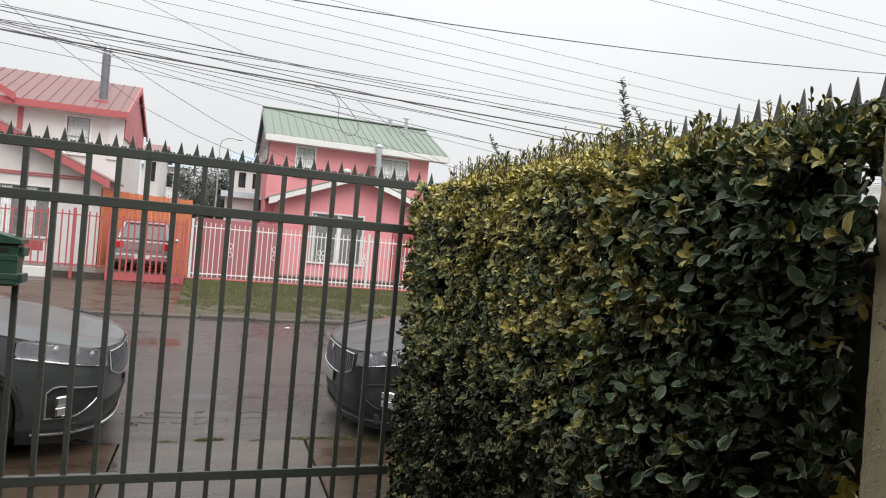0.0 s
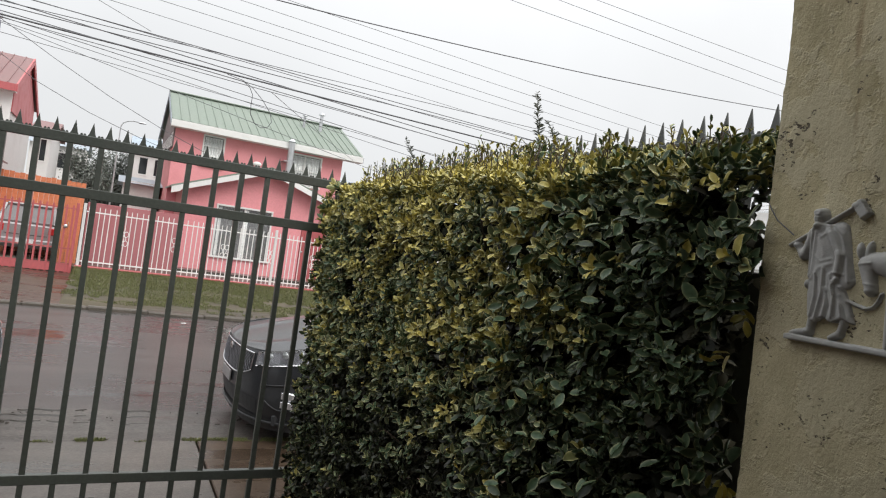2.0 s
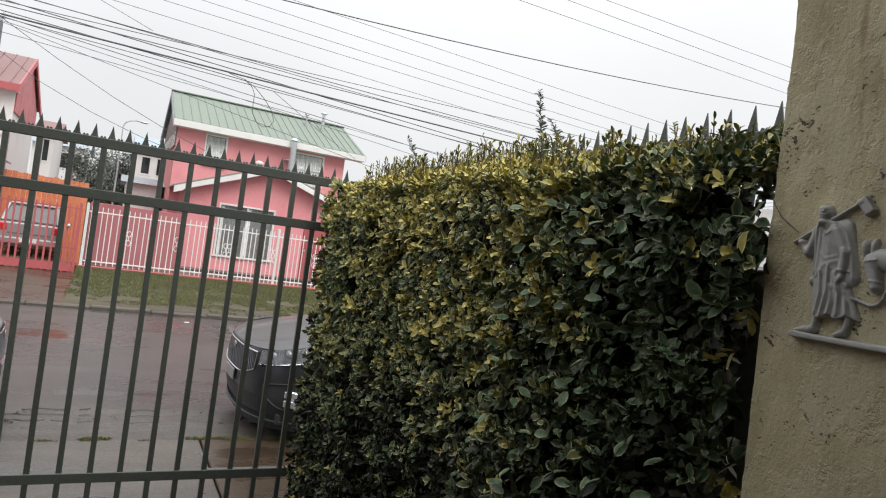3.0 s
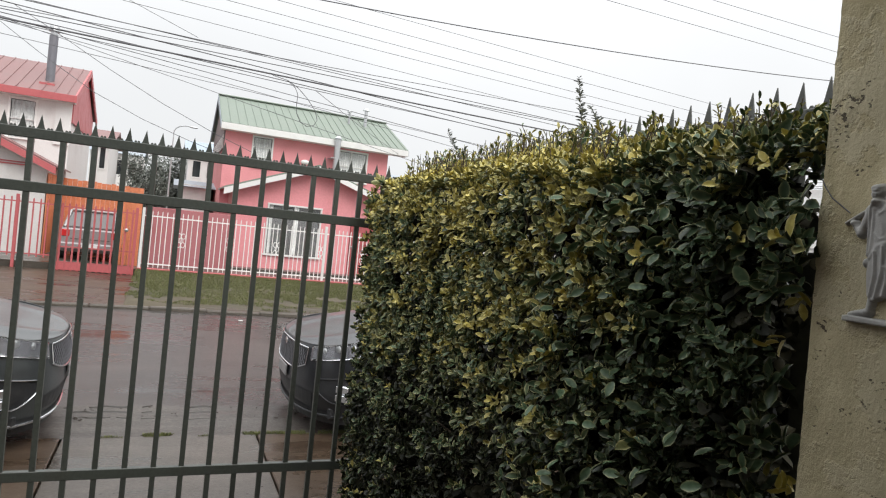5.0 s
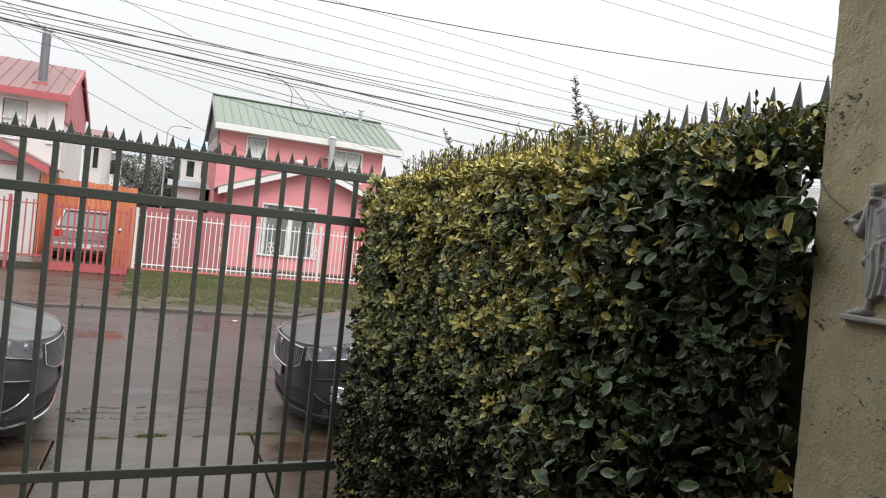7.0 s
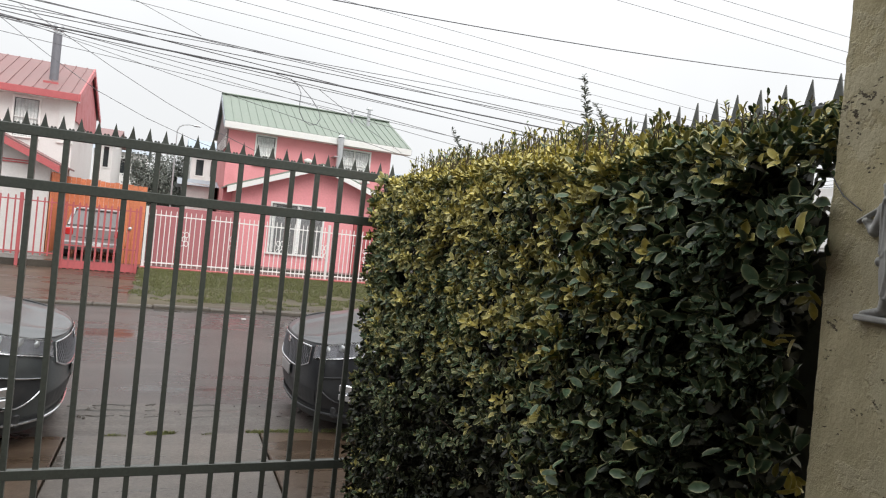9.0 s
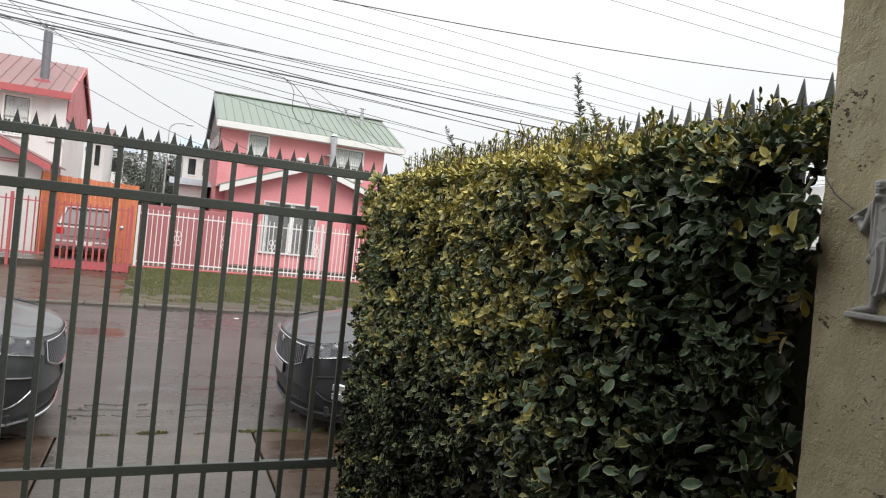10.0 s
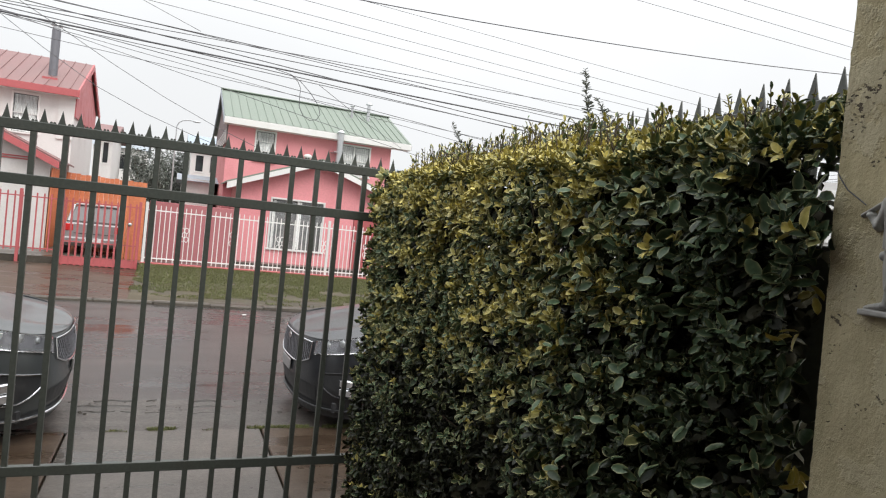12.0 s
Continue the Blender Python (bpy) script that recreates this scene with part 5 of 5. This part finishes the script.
    for i in range(9):
        part("cladding_slat", boxed(1.72, 1.74, 25.1 + i * 0.62, 25.2 + i * 0.62, 4.05, 4.55), WHITE, h)
    return h


pink_house()


def white_house():
    h = empty("white_house", pose(0, 0, 0), "two-storey white rendered house with red metal roof and red trim", "house")
    base = -0.1
    part("front_wall", wall_with_holes(-10.5, -3.10, base, 4.95, 25.2, 25.4, [(-4.85, -4.12, 3.45, 4.72)]), WHITE_WALL, h)
    g = [(25.4, base), (31.0, base), (31.0, 4.95), (28.1, 6.35), (25.4, 5.0)]
    part("side_wall", prism(bmesh.new(), g, "x", -3.30, -3.10), WHITE_WALL, h)
    part("side_wall", prism(bmesh.new(), g, "x", -10.5, -10.3), WHITE_WALL, h)
    part("back_wall", boxed(-10.3, -3.3, 30.8, 31.0, base, 4.95), WHITE_WALL, h)
    # upper side cladding in red boards
    part("gable_cladding", prism(bmesh.new(), [(25.25, 4.2), (31.0, 4.2), (31.0, 4.95), (28.1, 6.33), (25.25, 5.0)], "x", -3.098, -3.05), RED, h)
    sheet_roof(h, -10.8, -2.98, 24.80, 5.02, 28.1, 6.50, ROOF_RED, 0.36)
    sheet_roof(h, -10.8, -2.98, 31.4, 5.02, 28.1, 6.50, ROOF_RED, 0.72)
    part("fascia", boxed(-10.8, -2.98, 24.74, 24.79, 4.80, 5.03, 0.006), RED, h, "red eaves board")
    part("soffit", boxed(-10.8, -2.98, 24.80, 25.2, 4.80, 4.83), WHITE, h)
    for a, b in ((24.76, 28.1), (31.45, 28.1)):
        part("barge_board", prism(bmesh.new(), [(a, 4.80), (b, 6.30), (b, 6.54), (a, 5.04)], "x", -2.98, -2.93), RED, h)
    part("cross_gable_board", prism(bmesh.new(), [(-6.25, 4.90), (-7.8, 5.78), (-7.8, 6.02), (-6.25, 5.14)], "y", 24.64, 24.70), RED, h, "red gable board")
    window(h, -4.83, -4.14, 3.47, 4.70, 25.2, 0, 1)
    part("corner_trim", boxed(-3.55, -3.08, 25.14, 25.2, 3.4, 4.80), WHITE, h)
    part("wall_trim", boxed(-6.27, -6.12, 25.15, 25.2, 3.6, 4.80), RED, h)
    c = part("chimney_pipe", tube(bmesh.new(), (-3.93, 26.0, 5.35), (-3.93, 26.0, 7.10), 0.135, 0.135, 18), CHIMNEY, h, "tall grey chimney flue")
    part("collar", tube(bmesh.new(), (-3.93, 26.0, 7.10), (-3.93, 26.0, 7.22), 0.11, 0.11, 18), STEEL, c)
    part("cap", tube(bmesh.new(), (-3.93, 26.0, 7.24), (-3.93, 26.0, 7.40), 0.18, 0.15, 18), STEEL, c, "bright crown-shaped flue cap")
    part("flashing", prism(bmesh.new(), [(-4.15, 25.5), (-3.71, 25.5), (-3.75, 26.4), (-4.11, 26.4)], "z", 5.34, 5.42), RED, c)
    # gabled porch room in front
    ax, az, sl = -6.9, 4.34, 0.465
    part("porch_wall", wall_with_holes(-10.3, -3.22, base, 4.3, 22.5, 22.68, [(-5.9, -4.58, 0.66, 2.17)], lambda x: az - 0.10 - sl * abs(x - ax)), WHITE_WALL, h)
    part("porch_side_wall", boxed(-3.40, -3.22, 22.68, 25.2, base, 2.55), WHITE_WALL, h)
    for s in (-1, 1):
        e = ax + s * 3.95
        part("porch_roof", prism(bmesh.new(), [(ax, az), (e, az - sl * 3.95), (e, az - sl * 3.95 + 0.05), (ax, az + 0.05)], "y", 22.1, 25.2), ROOF_RED, h)
        part("barge_board", prism(bmesh.new(), [(ax, az - 0.003), (e, az - sl * 3.95 - 0.003), (e, az - sl * 3.95 - 0.2), (ax, az - 0.22)], "y", 22.05, 22.1), RED, h, "red gable board")
    for z in (2.47, 2.54):
        part("string_course", boxed(-9.6, -3.7, 22.46, 22.5, z, z + 0.035), RED, h)
    window(h, -5.88, -4.60, 0.68, 2.15, 22.5, 1, drawn=0.45)
    return h


white_house()


# ---- street-side fences ----
def picket_fence(name, x0, x1, y, z0, z1, step, mat, label, posts, rails, falls=0.0, group_of=0, gap=0.0, width=0.011):
    f = empty(name, pose(0, y, 0), label, "fence")
    for z in rails:
        bm = prism(bmesh.new(), [(x0, z - 0.016), (x1, z - 0.016 - falls), (x1, z + 0.016 - falls), (x0, z + 0.016)], "y", -0.012, 0.012)
        part("rail", bm, mat, f)
    first, x, i = None, x0 + step / 2, 0
    while x < x1:
        drop = falls * (x - x0) / (x1 - x0)
        mm = pose(x, 0, -drop)
        if first is None:
            bm = boxed(-width, width, -0.011, 0.011, z0, z1 - 0.03)
            prism(bm, [(-width, z1 - 0.03), (width, z1 - 0.03), (0, z1)], "y", -0.011, 0.011)
            first = part("picket", bm, mat, f)
            first.matrix_basis = mm
        else:
            again("picket", first.data, mm, f)
        i += 1
        x += step + (gap if group_of and i % group_of == 0 else 0)
    for p in posts:
        part("post", boxed(p - 0.035, p + 0.035, -0.035, 0.035, -0.3, z1 + 0.06, 0.006), mat, f)
    return f


wf = picket_fence("white_fence", -0.40, 9.0, 19.5, 0.0, 1.55, 0.123, WHITE, "white painted steel picket fence with small scrolls", (-0.44, 4.55, 9.0), (0.10, 1.40), 0.03, 5, 0.03)
scroll = None
for i in range(7):
    x = 0.55 + i * 1.30
    mm = pose(x, -0.016, 0.80)
    if scroll is None:
        bm = bmesh.new()
        for sx, sz in ((-0.055, 0.12), (0.055, 0.12), (-0.055, -0.12), (0.055, -0.12), (0, 0)):
            for k in range(10):
                a, b = 2 * math.pi * k / 10, 2 * math.pi * (k + 1) / 10
                tube(bm, (sx + 0.052 * math.cos(a), 0, sz + 0.075 * math.sin(a)), (sx + 0.052 * math.cos(b), 0, sz + 0.075 * math.sin(b)), 0.009, 0.009, 5)
        scroll = part("scroll", bm, WHITE, wf, "white scroll ornament")
        scroll.matrix_basis = mm
    else:
        again("scroll", scroll.data, mm, wf)
tagged(finish("fence_plinth", boxed(-0.5, 9.0, 19.38, 19.62, -0.34, -0.02, 0.01), RED), "low red painted plinth under the white fence", "plinth", kind="structure")
rf = picket_fence("red_fence", -9.0, -2.55, 19.5, 0.06, 1.56, 0.16, RED_DARK, "red painted steel fence on a low white wall", (-8.9, -6.0, -3.35, -2.5), (0.13, 1.44), 0, 0, 0, 0.017)
rg = picket_fence("red_gate", -2.42, -0.60, 19.5, -0.24, 1.52, 0.15, RED_DARK, "red painted steel bar gate, shut", (-2.42, -0.60), (-0.02, 0.38, 1.42), 0, 0, 0, 0.023)
part("kick_panel", boxed(-2.40, -0.62, -0.008, 0.008, -0.22, -0.02), RED_DARK, rg)
part("lock", ball(bmesh.new(), (-0.82, -0.04, 0.95), (0.05, 0.03, 0.05)), STEEL, rg, "round lock")
low_wall = empty("low_wall", pose(0, 0, 0), "low white painted block wall under the red fence", "wall", kind="structure")
for i in range(6):
    part("block", boxed(-8.9 + i * 0.86, -8.9 + i * 0.86 + 0.83, 19.42, 19.58, -0.34, 0.02, 0.012), WHITE_WALL, low_wall)
part("red_panel", boxed(-4.9, -4.05, 19.6, 19.63, 0.42, 0.68), RED, low_wall)

orange = empty("orange_board_fence", pose(0, 25.0, 0), "tall orange stained board fence behind the red gate", "fence")
b0 = None
for i in range(20):
    x = -3.5 + i * 0.145
    mm = pose(x, random.uniform(-.008, .008), random.uniform(-.02, .02) - 0.03 * (i / 20) * 2)
    if b0 is None:
        b0 = part("board", boxed(-0.069, 0.069, -0.012, 0.012, -0.1, 2.33, 0.003), ORANGE, orange)
        b0.matrix_basis = mm
    else:
        again("board", b0.data, mm, orange)
for z in (0.35, 1.9):
    part("rail", boxed(-3.55, -0.68, 0.012, 0.05, z, z + 0.08), ORANGE, orange)
for i in range(17):
    again("board", b0.data, pose(-3.16 + random.uniform(-.008, .008), -2.52 + i * 0.145, random.uniform(-.02, .02), 0, 0, 90), orange)
# orange gate leaf beside the red gate
og = empty("orange_gate", pose(0, 20.6, 0), "orange boarded side gate with a round lock", "gate")
for i in range(4):
    part("board", boxed(-1.10 + i * 0.145, -0.965 + i * 0.145, -0.012, 0.012, -0.1, 2.06 - 0.01 * i, 0.003), ORANGE, og)
part("rail", boxed(-1.1, -0.53, 0.012, 0.05, 0.4, 0.48), ORANGE, og)


# ---- what stands further off ----
def tree(x, y, z, h, spread, seed, label):
    rng = np.random.default_rng(seed)
    t = empty("tree", pose(x, y, z), label, "tree")
    bm = bmesh.new()
    tube(bm, (0, 0, 0), (0.05, 0, h * 0.45), 0.16, 0.10, 10)
    tips = []
    for i in range(16):
        a = rng.random() * 6.283
        s = Vector((0.04, 0, h * rng.uniform(0.2, 0.45)))
        e = Vector((math.cos(a) * spread * rng.uniform(.3, .9), math.sin(a) * spread * 0.8 * rng.uniform(.3, .9), h * rng.uniform(0.5, 0.97)))
        tube(bm, s, e, 0.05, 0.012, 6)
        tips.append((s, e))
    part("trunk", bm, TWIG, t)
    pos, out = [], []
    for i in range(9000):
        s, e = tips[int(rng.integers(0, len(tips)))]
        f = rng.uniform(0.3, 1.08)
        p = np.array(s.lerp(e, f)) + rng.normal(0, 0.26, 3)
        if p[2] < h * 0.15:
            continue
        pos.append(p)
        out.append(rng.normal(0, 1, 3))
    pos, out = np.array(pos), np.array(out)
    ln = rng.uniform(0.08, 0.17, len(pos))
    me = leaf_mesh("crown", pos, out / np.linalg.norm(out, axis=1)[:, None], ln, ln * 0.5, rng.uniform(0, 0.4, len(pos)), rng)
    me.materials.append(TREE_LEAF)
    o = new("crown", me)
    o.parent = t
    return t


tree(-1.05, 38.0, -0.3, 4.75, 1.15, 3, "grey-green leafy tree between the houses, paled for haze")
tree(0.15, 39.0, -0.3, 4.9, 1.0, 8, "grey-green leafy tree between the houses, paled for haze")


def far_house(name, x0, x1, y0, y1, wall_h, ridge_h, mat, roof, label, wins):
    h = empty(name, pose(0, 0, 0), label, "house", "distant houses")
    part("wall", boxed(x0, x1, y0, y1, -0.3, wall_h), mat, h)
    mid = (y0 + y1) / 2
    part("roof", prism(bmesh.new(), [(y0 - 0.3, wall_h - 0.1), (mid, ridge_h), (y1 + 0.3, wall_h - 0.1), (mid, ridge_h - 0.12)], "x", x0 - 0.2, x1 + 0.2), roof, h)
    for (a, b, c, d) in wins:
        w = part("window", boxed(a, b, y0 - 0.03, y0 + 0.01, c, d), CAR_GLASS, h)
        part("frame", boxed(a - 0.05, b + 0.05, y0 - 0.025, y0 - 0.012, c - 0.06, c), WHITE, w)
    return h


far_house("white_cottage", 0.85, 2.6, 36.0, 42.0, 4.75, 5.6, WHITE_WALL, GREY_PAINT, "distant white house with grey-blue roof", [(1.1, 1.45, 3.5, 4.3), (1.8, 2.2, 3.5, 4.3)])
far_house("low_annex", 0.45, 1.62, 27.5, 31.0, 2.72, 2.95, WHITE_WALL, ROOF_GREY, "low white outbuilding beside the pink house", [])
far_house("white_terrace", -4.6, -1.7, 46.0, 52.0, 5.0, 6.1, WHITE_WALL, ROOF_GREY, "distant white two-storey terrace with dark windows", [(-4.2, -3.7, 3.6, 4.5), (-3.2, -2.7, 3.6, 4.5), (-2.4, -2.0, 3.6, 4.5)])
far_house("white_annex", -3.15, -2.5, 33.0, 38.0, 4.55, 5.15, WHITE_WALL, ROOF_RED, "white house with red roof behind the board fence", [(-2.85, -2.65, 3.2, 4.1)])
far_house("grey_house", -30, -8.0, 48.0, 55.0, 5.0, 6.3, WHITE_WALL, ROOF_GREY, "distant pale house row", [(-14, -13, 3, 4)])
far_house("pale_house", 9.5, 22, 38.0, 46.0, 4.6, 5.6, WHITE_WALL, ROOF_GREY, "distant pale house with grey roof", [(11, 12, 3, 4)])

lamp = empty("street_lamp", pose(0.06, 34.0, -0.3), "thin grey street lamp with a curved arm", "street lamp")
part("pole", tube(bmesh.new(), (0, 0, 0), (0, 0, 5.7), 0.05, 0.025, 10), STEEL, lamp)
bm = bmesh.new()
arm = [(0, 0, 5.7), (0.08, 0, 5.88), (0.25, 0, 6.0), (0.5, 0, 6.05), (0.72, 0, 6.05)]
edge_tube(bm, arm, 0.028)
part("arm", bm, STEEL, lamp)
part("head", ball(bmesh.new(), (0.86, 0, 6.03), (0.2, 0.08, 0.05)), STEEL, lamp)

# neighbour's boarded white wall beyond the railing
nb = empty("neighbour_house", pose(0, 0, 0), "neighbour's white clapboard wall beyond the railing", "house")
part("wall", boxed(5.2, 5.4, 0.5, 9.0, Z0, 2.3), WHITE_WALL, nb)
cb = None
for i in range(18):
    mm = pose(5.19, 4.75, Z0 + 0.07 + i * 0.14, 0, 7, 0)
    if cb is None:
        cb = part("board", boxed(-0.008, 0.008, -4.2, 4.2, -0.075, 0.075), WHITE, nb)
        cb.matrix_basis = mm
    else:
        again("board", cb.data, mm, nb)


# ---- overhead cables ----
POLE_WEST, POLE_EAST = -27.0, 33.0
pole = None
for x in (POLE_WEST, POLE_EAST):
    if pole is None:
        pole = empty("utility_pole", pose(x, 17.5, -0.2), "grey concrete utility pole carrying the street cables", "pole", "utility poles")
        part("shaft", tube(bmesh.new(), (0, 0, -0.2), (0, 0, 8.2), 0.16, 0.10, 12), KERB, pole)
        part("crossarm", boxed(-0.06, 0.06, -0.9, 0.9, 7.5, 7.62, 0.01), TWIG, pole)
    else:
        copy_thing(pole, pose(x, 17.5, -0.2))


def cable(x0, z0, x1, z1, y, r, sag, label="thin dark overhead cable", reach=26.0, y1=None):
    """A cable through two points of a street-parallel plane, drawn out to both sides."""
    y1 = y if y1 is None else y1
    s = (z1 - z0) / (x1 - x0)
    mid = (x0 + x1) / 2
    pts = []
    for i in range(53):
        x = POLE_WEST + (POLE_EAST - POLE_WEST) * i / 52
        f = (x - mid) / reach
        z = z0 + s * (x - x0) + sag * (f * f) - sag * ((x1 - mid) / reach) ** 2
        # drawn in to the pole heads beyond the houses
        k = clamp01((abs(x - 3.0) - 14.0) / 16.0)
        k = k * k * (3 - 2 * k)
        level = 6.2 + 0.25 * ((z0 * 7.3) % 4)
        pts.append((x, y + (17.5 - y) * k, z + (level - z) * k))
    return curve_thing("overhead_cable", pts, r, CABLE, label, "cable", "overhead cables")


cable(-3.70, 5.69, 3.30, 5.79, 17.4, 0.009, 0.15)
cable(-2.78, 5.98, 3.35, 5.74, 17.6, 0.009, 0.15)
cable(-3.72, 5.66, 3.34, 5.60, 17.5, 0.011, 0.15)
cable(-3.39, 5.86, 3.39, 5.43, 17.7, 0.012, 0.15)
cable(-3.70, 5.46, 3.38, 5.34, 17.5, 0.021, 0.15)
cable(-3.79, 5.65, 3.43, 5.27, 17.8, 0.011, 0.15)
cable(-3.68, 5.40, 1.10, 5.21, 17.4, 0.009, 0.15)
cable(-2.69, 5.51, 3.51, 4.95, 18.0, 0.009, 0.15)
cable(-3.86, 5.58, 3.57, 4.81, 18.2, 0.007, 0.15)
cable(-2.63, 5.46, 3.65, 4.33, 18.4, 0.007, 0.15)
cable(3.26, 5.70, 11.32, 5.51, 17.2, 0.011, 0.15)
cable(3.55, 4.83, 8.00, 4.59, 18.1, 0.007, 0.15)
cable(1.08, 6.13, 10.82, 5.80, 14.0, 0.005, 0.2)
cable(1.10, 5.86, 10.85, 5.50, 14.0, 0.005, 0.2)
cable(1.12, 5.63, 10.87, 5.32, 14.0, 0.005, 0.2)
cable(1.15, 5.33, 7.03, 5.07, 14.0, 0.005, 0.2)
cable(2.71, 6.39, 10.79, 6.13, 14.0, 0.005, 0.2)
cable(2.23, 4.62, 11.71, 5.40, 9.0, 0.008, 2.4)
cable(6.80, 5.69, 11.50, 5.72, 9.0, 0.004, 0.3)
cable(7.96, 5.96, 11.86, 5.97, 9.0, 0.004, 0.3)
cable(9.09, 6.22, 11.81, 6.26, 9.0, 0.004, 0.3)
# service drops to the houses
curve_thing("service_cable", [(-3.5, 14.0, 6.40), (-1.54, 14.0, 5.69), (0.39, 14.0, 5.02)], 0.005, CABLE, "thin dark service cable to a house", "cable", "overhead cables")
curve_thing("service_cable", [(-5.6, 17.5, 6.66), (-3.69, 17.5, 5.41), (-2.83, 17.5, 4.84), (-1.69, 17.5, 4.16), (-0.6, 17.5, 3.70), (0.48, 17.5, 3.35), (1.6, 17.5, 3.05)], 0.007, CABLE, "thin dark service cable to a house", "cable", "overhead cables")
curve_thing("service_cable", [(-3.4, 17.5, 5.80), (-2.48, 17.5, 5.33), (-1.39, 17.5, 4.74), (-0.2, 17.5, 4.15), (1.05, 17.5, 3.62), (2.0, 17.6, 3.30)], 0.007, CABLE, "thin dark service cable to a house", "cable", "overhead cables")
curve_thing("service_cable", [(3.4, 17.3, 5.1), (5.6, 20.5, 4.85), (8.2, 24.55, 4.75)], 0.007, CABLE, "thin dark service cable to a house", "cable", "overhead cables")
# slack loop hanging from the bundle
loop = [(2.40, 17.5, 5.33), (2.67, 17.5, 5.27), (2.82, 17.5, 5.12), (2.88, 17.5, 4.95), (2.875, 17.5, 4.70), (2.89, 17.5, 4.46), (2.97, 17.5, 4.26), (3.10, 17.5, 4.17),
        (3.22, 17.5, 4.22), (3.28, 17.5, 4.37), (3.23, 17.5, 4.60), (3.07, 17.5, 4.88), (2.87, 17.5, 5.13), (2.67, 17.5, 5.275)]
curve_thing("cable_loop", [(2.90 + (x - 2.82) * 1.42, y, z) for x, y, z in loop], 0.009, CABLE, "slack loop of dark cable hanging from the bundle", "cable", "overhead cables")

# ---- plants on the ground, litter ----
wild_shoot(1.72, 2.29, 1.85, 0.0, 0.18, 0.44, 31)
wild_shoot(1.72, 1.94, 1.85, 0.0, 0.42, 0.30, 32)
wild_shoot(1.72, 3.22, 1.85, 0.0, 0.66, 0.38, 33)
wild_shoot(1.72, 2.98, 1.85, 0.0, 0.05, 0.19, 34)


def grass_patch(name, n, area, height, label, seed, clump=0.0, fade=0.0):
    rng = np.random.default_rng(seed)
    x0, x1, y0, y1 = area
    p = np.stack([rng.uniform(x0, x1, n), rng.uniform(y0, y1, n), np.zeros(n)], 1)
    keep = np.array([noise.noise((a * 0.9, b * 1.3, seed)) + 0.6 * noise.noise((a * 4, b * 4, seed)) + fade * (b - y1) + 1.2 * min(0.0, a - x0 - 0.35 + 0.5 * noise.noise((b * 1.1, 3, seed))) > clump for a, b, _ in p])
    p = p[keep]
    t = np.clip((p[:, 1] - 13.45) / 6.15, 0, 1)
    p[:, 2] = np.where(p[:, 1] > 13.4, Z0 + 0.05 + t * 0.19, Z0) - 0.005
    ln = rng.uniform(0.5, 1.2, len(p)) * height
    out = np.tile((0.0, 0.0, 1.0), (len(p), 1))
    me = leaf_mesh(name, p, out, ln, ln * 0.09 + 0.002, rng.uniform(0, 0.8, len(p)), rng, 0.35, 0.3)
    me.materials.append(GRASS)
    return tagged(new(name, me), label, "grass", kind="stuff")


grass_patch("verge_grass", 105000, (-0.5, 11, 13.6, 19.4), 0.05, "short wet green grass on the muddy verge", 41, -1.35, 0.26)
grass_patch("joint_weeds", 9000, (-0.6, 2.6, 5.77, 5.87), 0.034, "weeds in the joint of the paving", 43, -0.08)

litter = boxed(-0.04, 0.04, -0.02, 0.02, 0, 0.02, 0.006)
lt = tagged(finish("litter", litter, PLATE_WHITE), "scrap of white litter on the wet street", "litter")
lt.matrix_basis = pose(1.54, 12.37, Z0 + 0.01, 0, 0, 20)

# crumbled stones where driveway and street meet
rng = np.random.default_rng(77)
bm = bmesh.new()
for i in range(500):
    x, y, s = rng.uniform(-2.0, 3.4), 6.50 + rng.normal(0, 0.09), rng.uniform(0.002, 0.006) * rng.uniform(1, 2.2) ** 2
    if noise.noise((x * 2.3, y * 3.0, 5)) < 0.02:
        continue
    m = Matrix.Translation((x, y, Z0 + s * 0.25)) @ Euler(rng.uniform(0, 6, 3)).to_matrix().to_4x4() @ Matrix.Diagonal((s, s * 0.8, s * 0.5, 1))
    bmesh.ops.create_icosphere(bm, subdivisions=1, radius=1.0, matrix=m)
tagged(finish("rubble", bm, ROUGH_EDGE), "crumbled wet stones along the broken edge", "rubble", kind="stuff")


# dirt-filled crack where the broken strip meets the asphalt, with side cracks
bm = bmesh.new()
for y0, wide in ((6.48, 0.10), (6.30, 0.06), (6.66, 0.05)):
    prev = None
    for i in range(340):
        x = -3.0 + i * 0.022
        w = wide * max(0.0, noise.noise((x * 4.0, y0, 2)) + 0.6 * noise.noise((x * 13.0, y0, 6)) - 0.04)
        c = y0 + 0.10 * noise.noise((x * 1.3, y0, 1)) + 0.06 * noise.noise((x * 7.0, y0, 4))
        row = [bm.verts.new((x, c - w * 0.6, Z0 + 0.006)), bm.verts.new((x, c, Z0 + 0.014)), bm.verts.new((x, c + w * 0.6, Z0 + 0.006))] if w > 0 else None
        if prev and row:
            bm.faces.new((prev[0], row[0], row[1], prev[1]))
            bm.faces.new((prev[1], row[1], row[2], prev[2]))
        prev = row
bmesh.ops.recalc_face_normals(bm, faces=bm.faces[:])
tagged(finish("crack_dirt", bm, DIRT), "dark wet dirt lying along the broken paving", "dirt", kind="stuff")
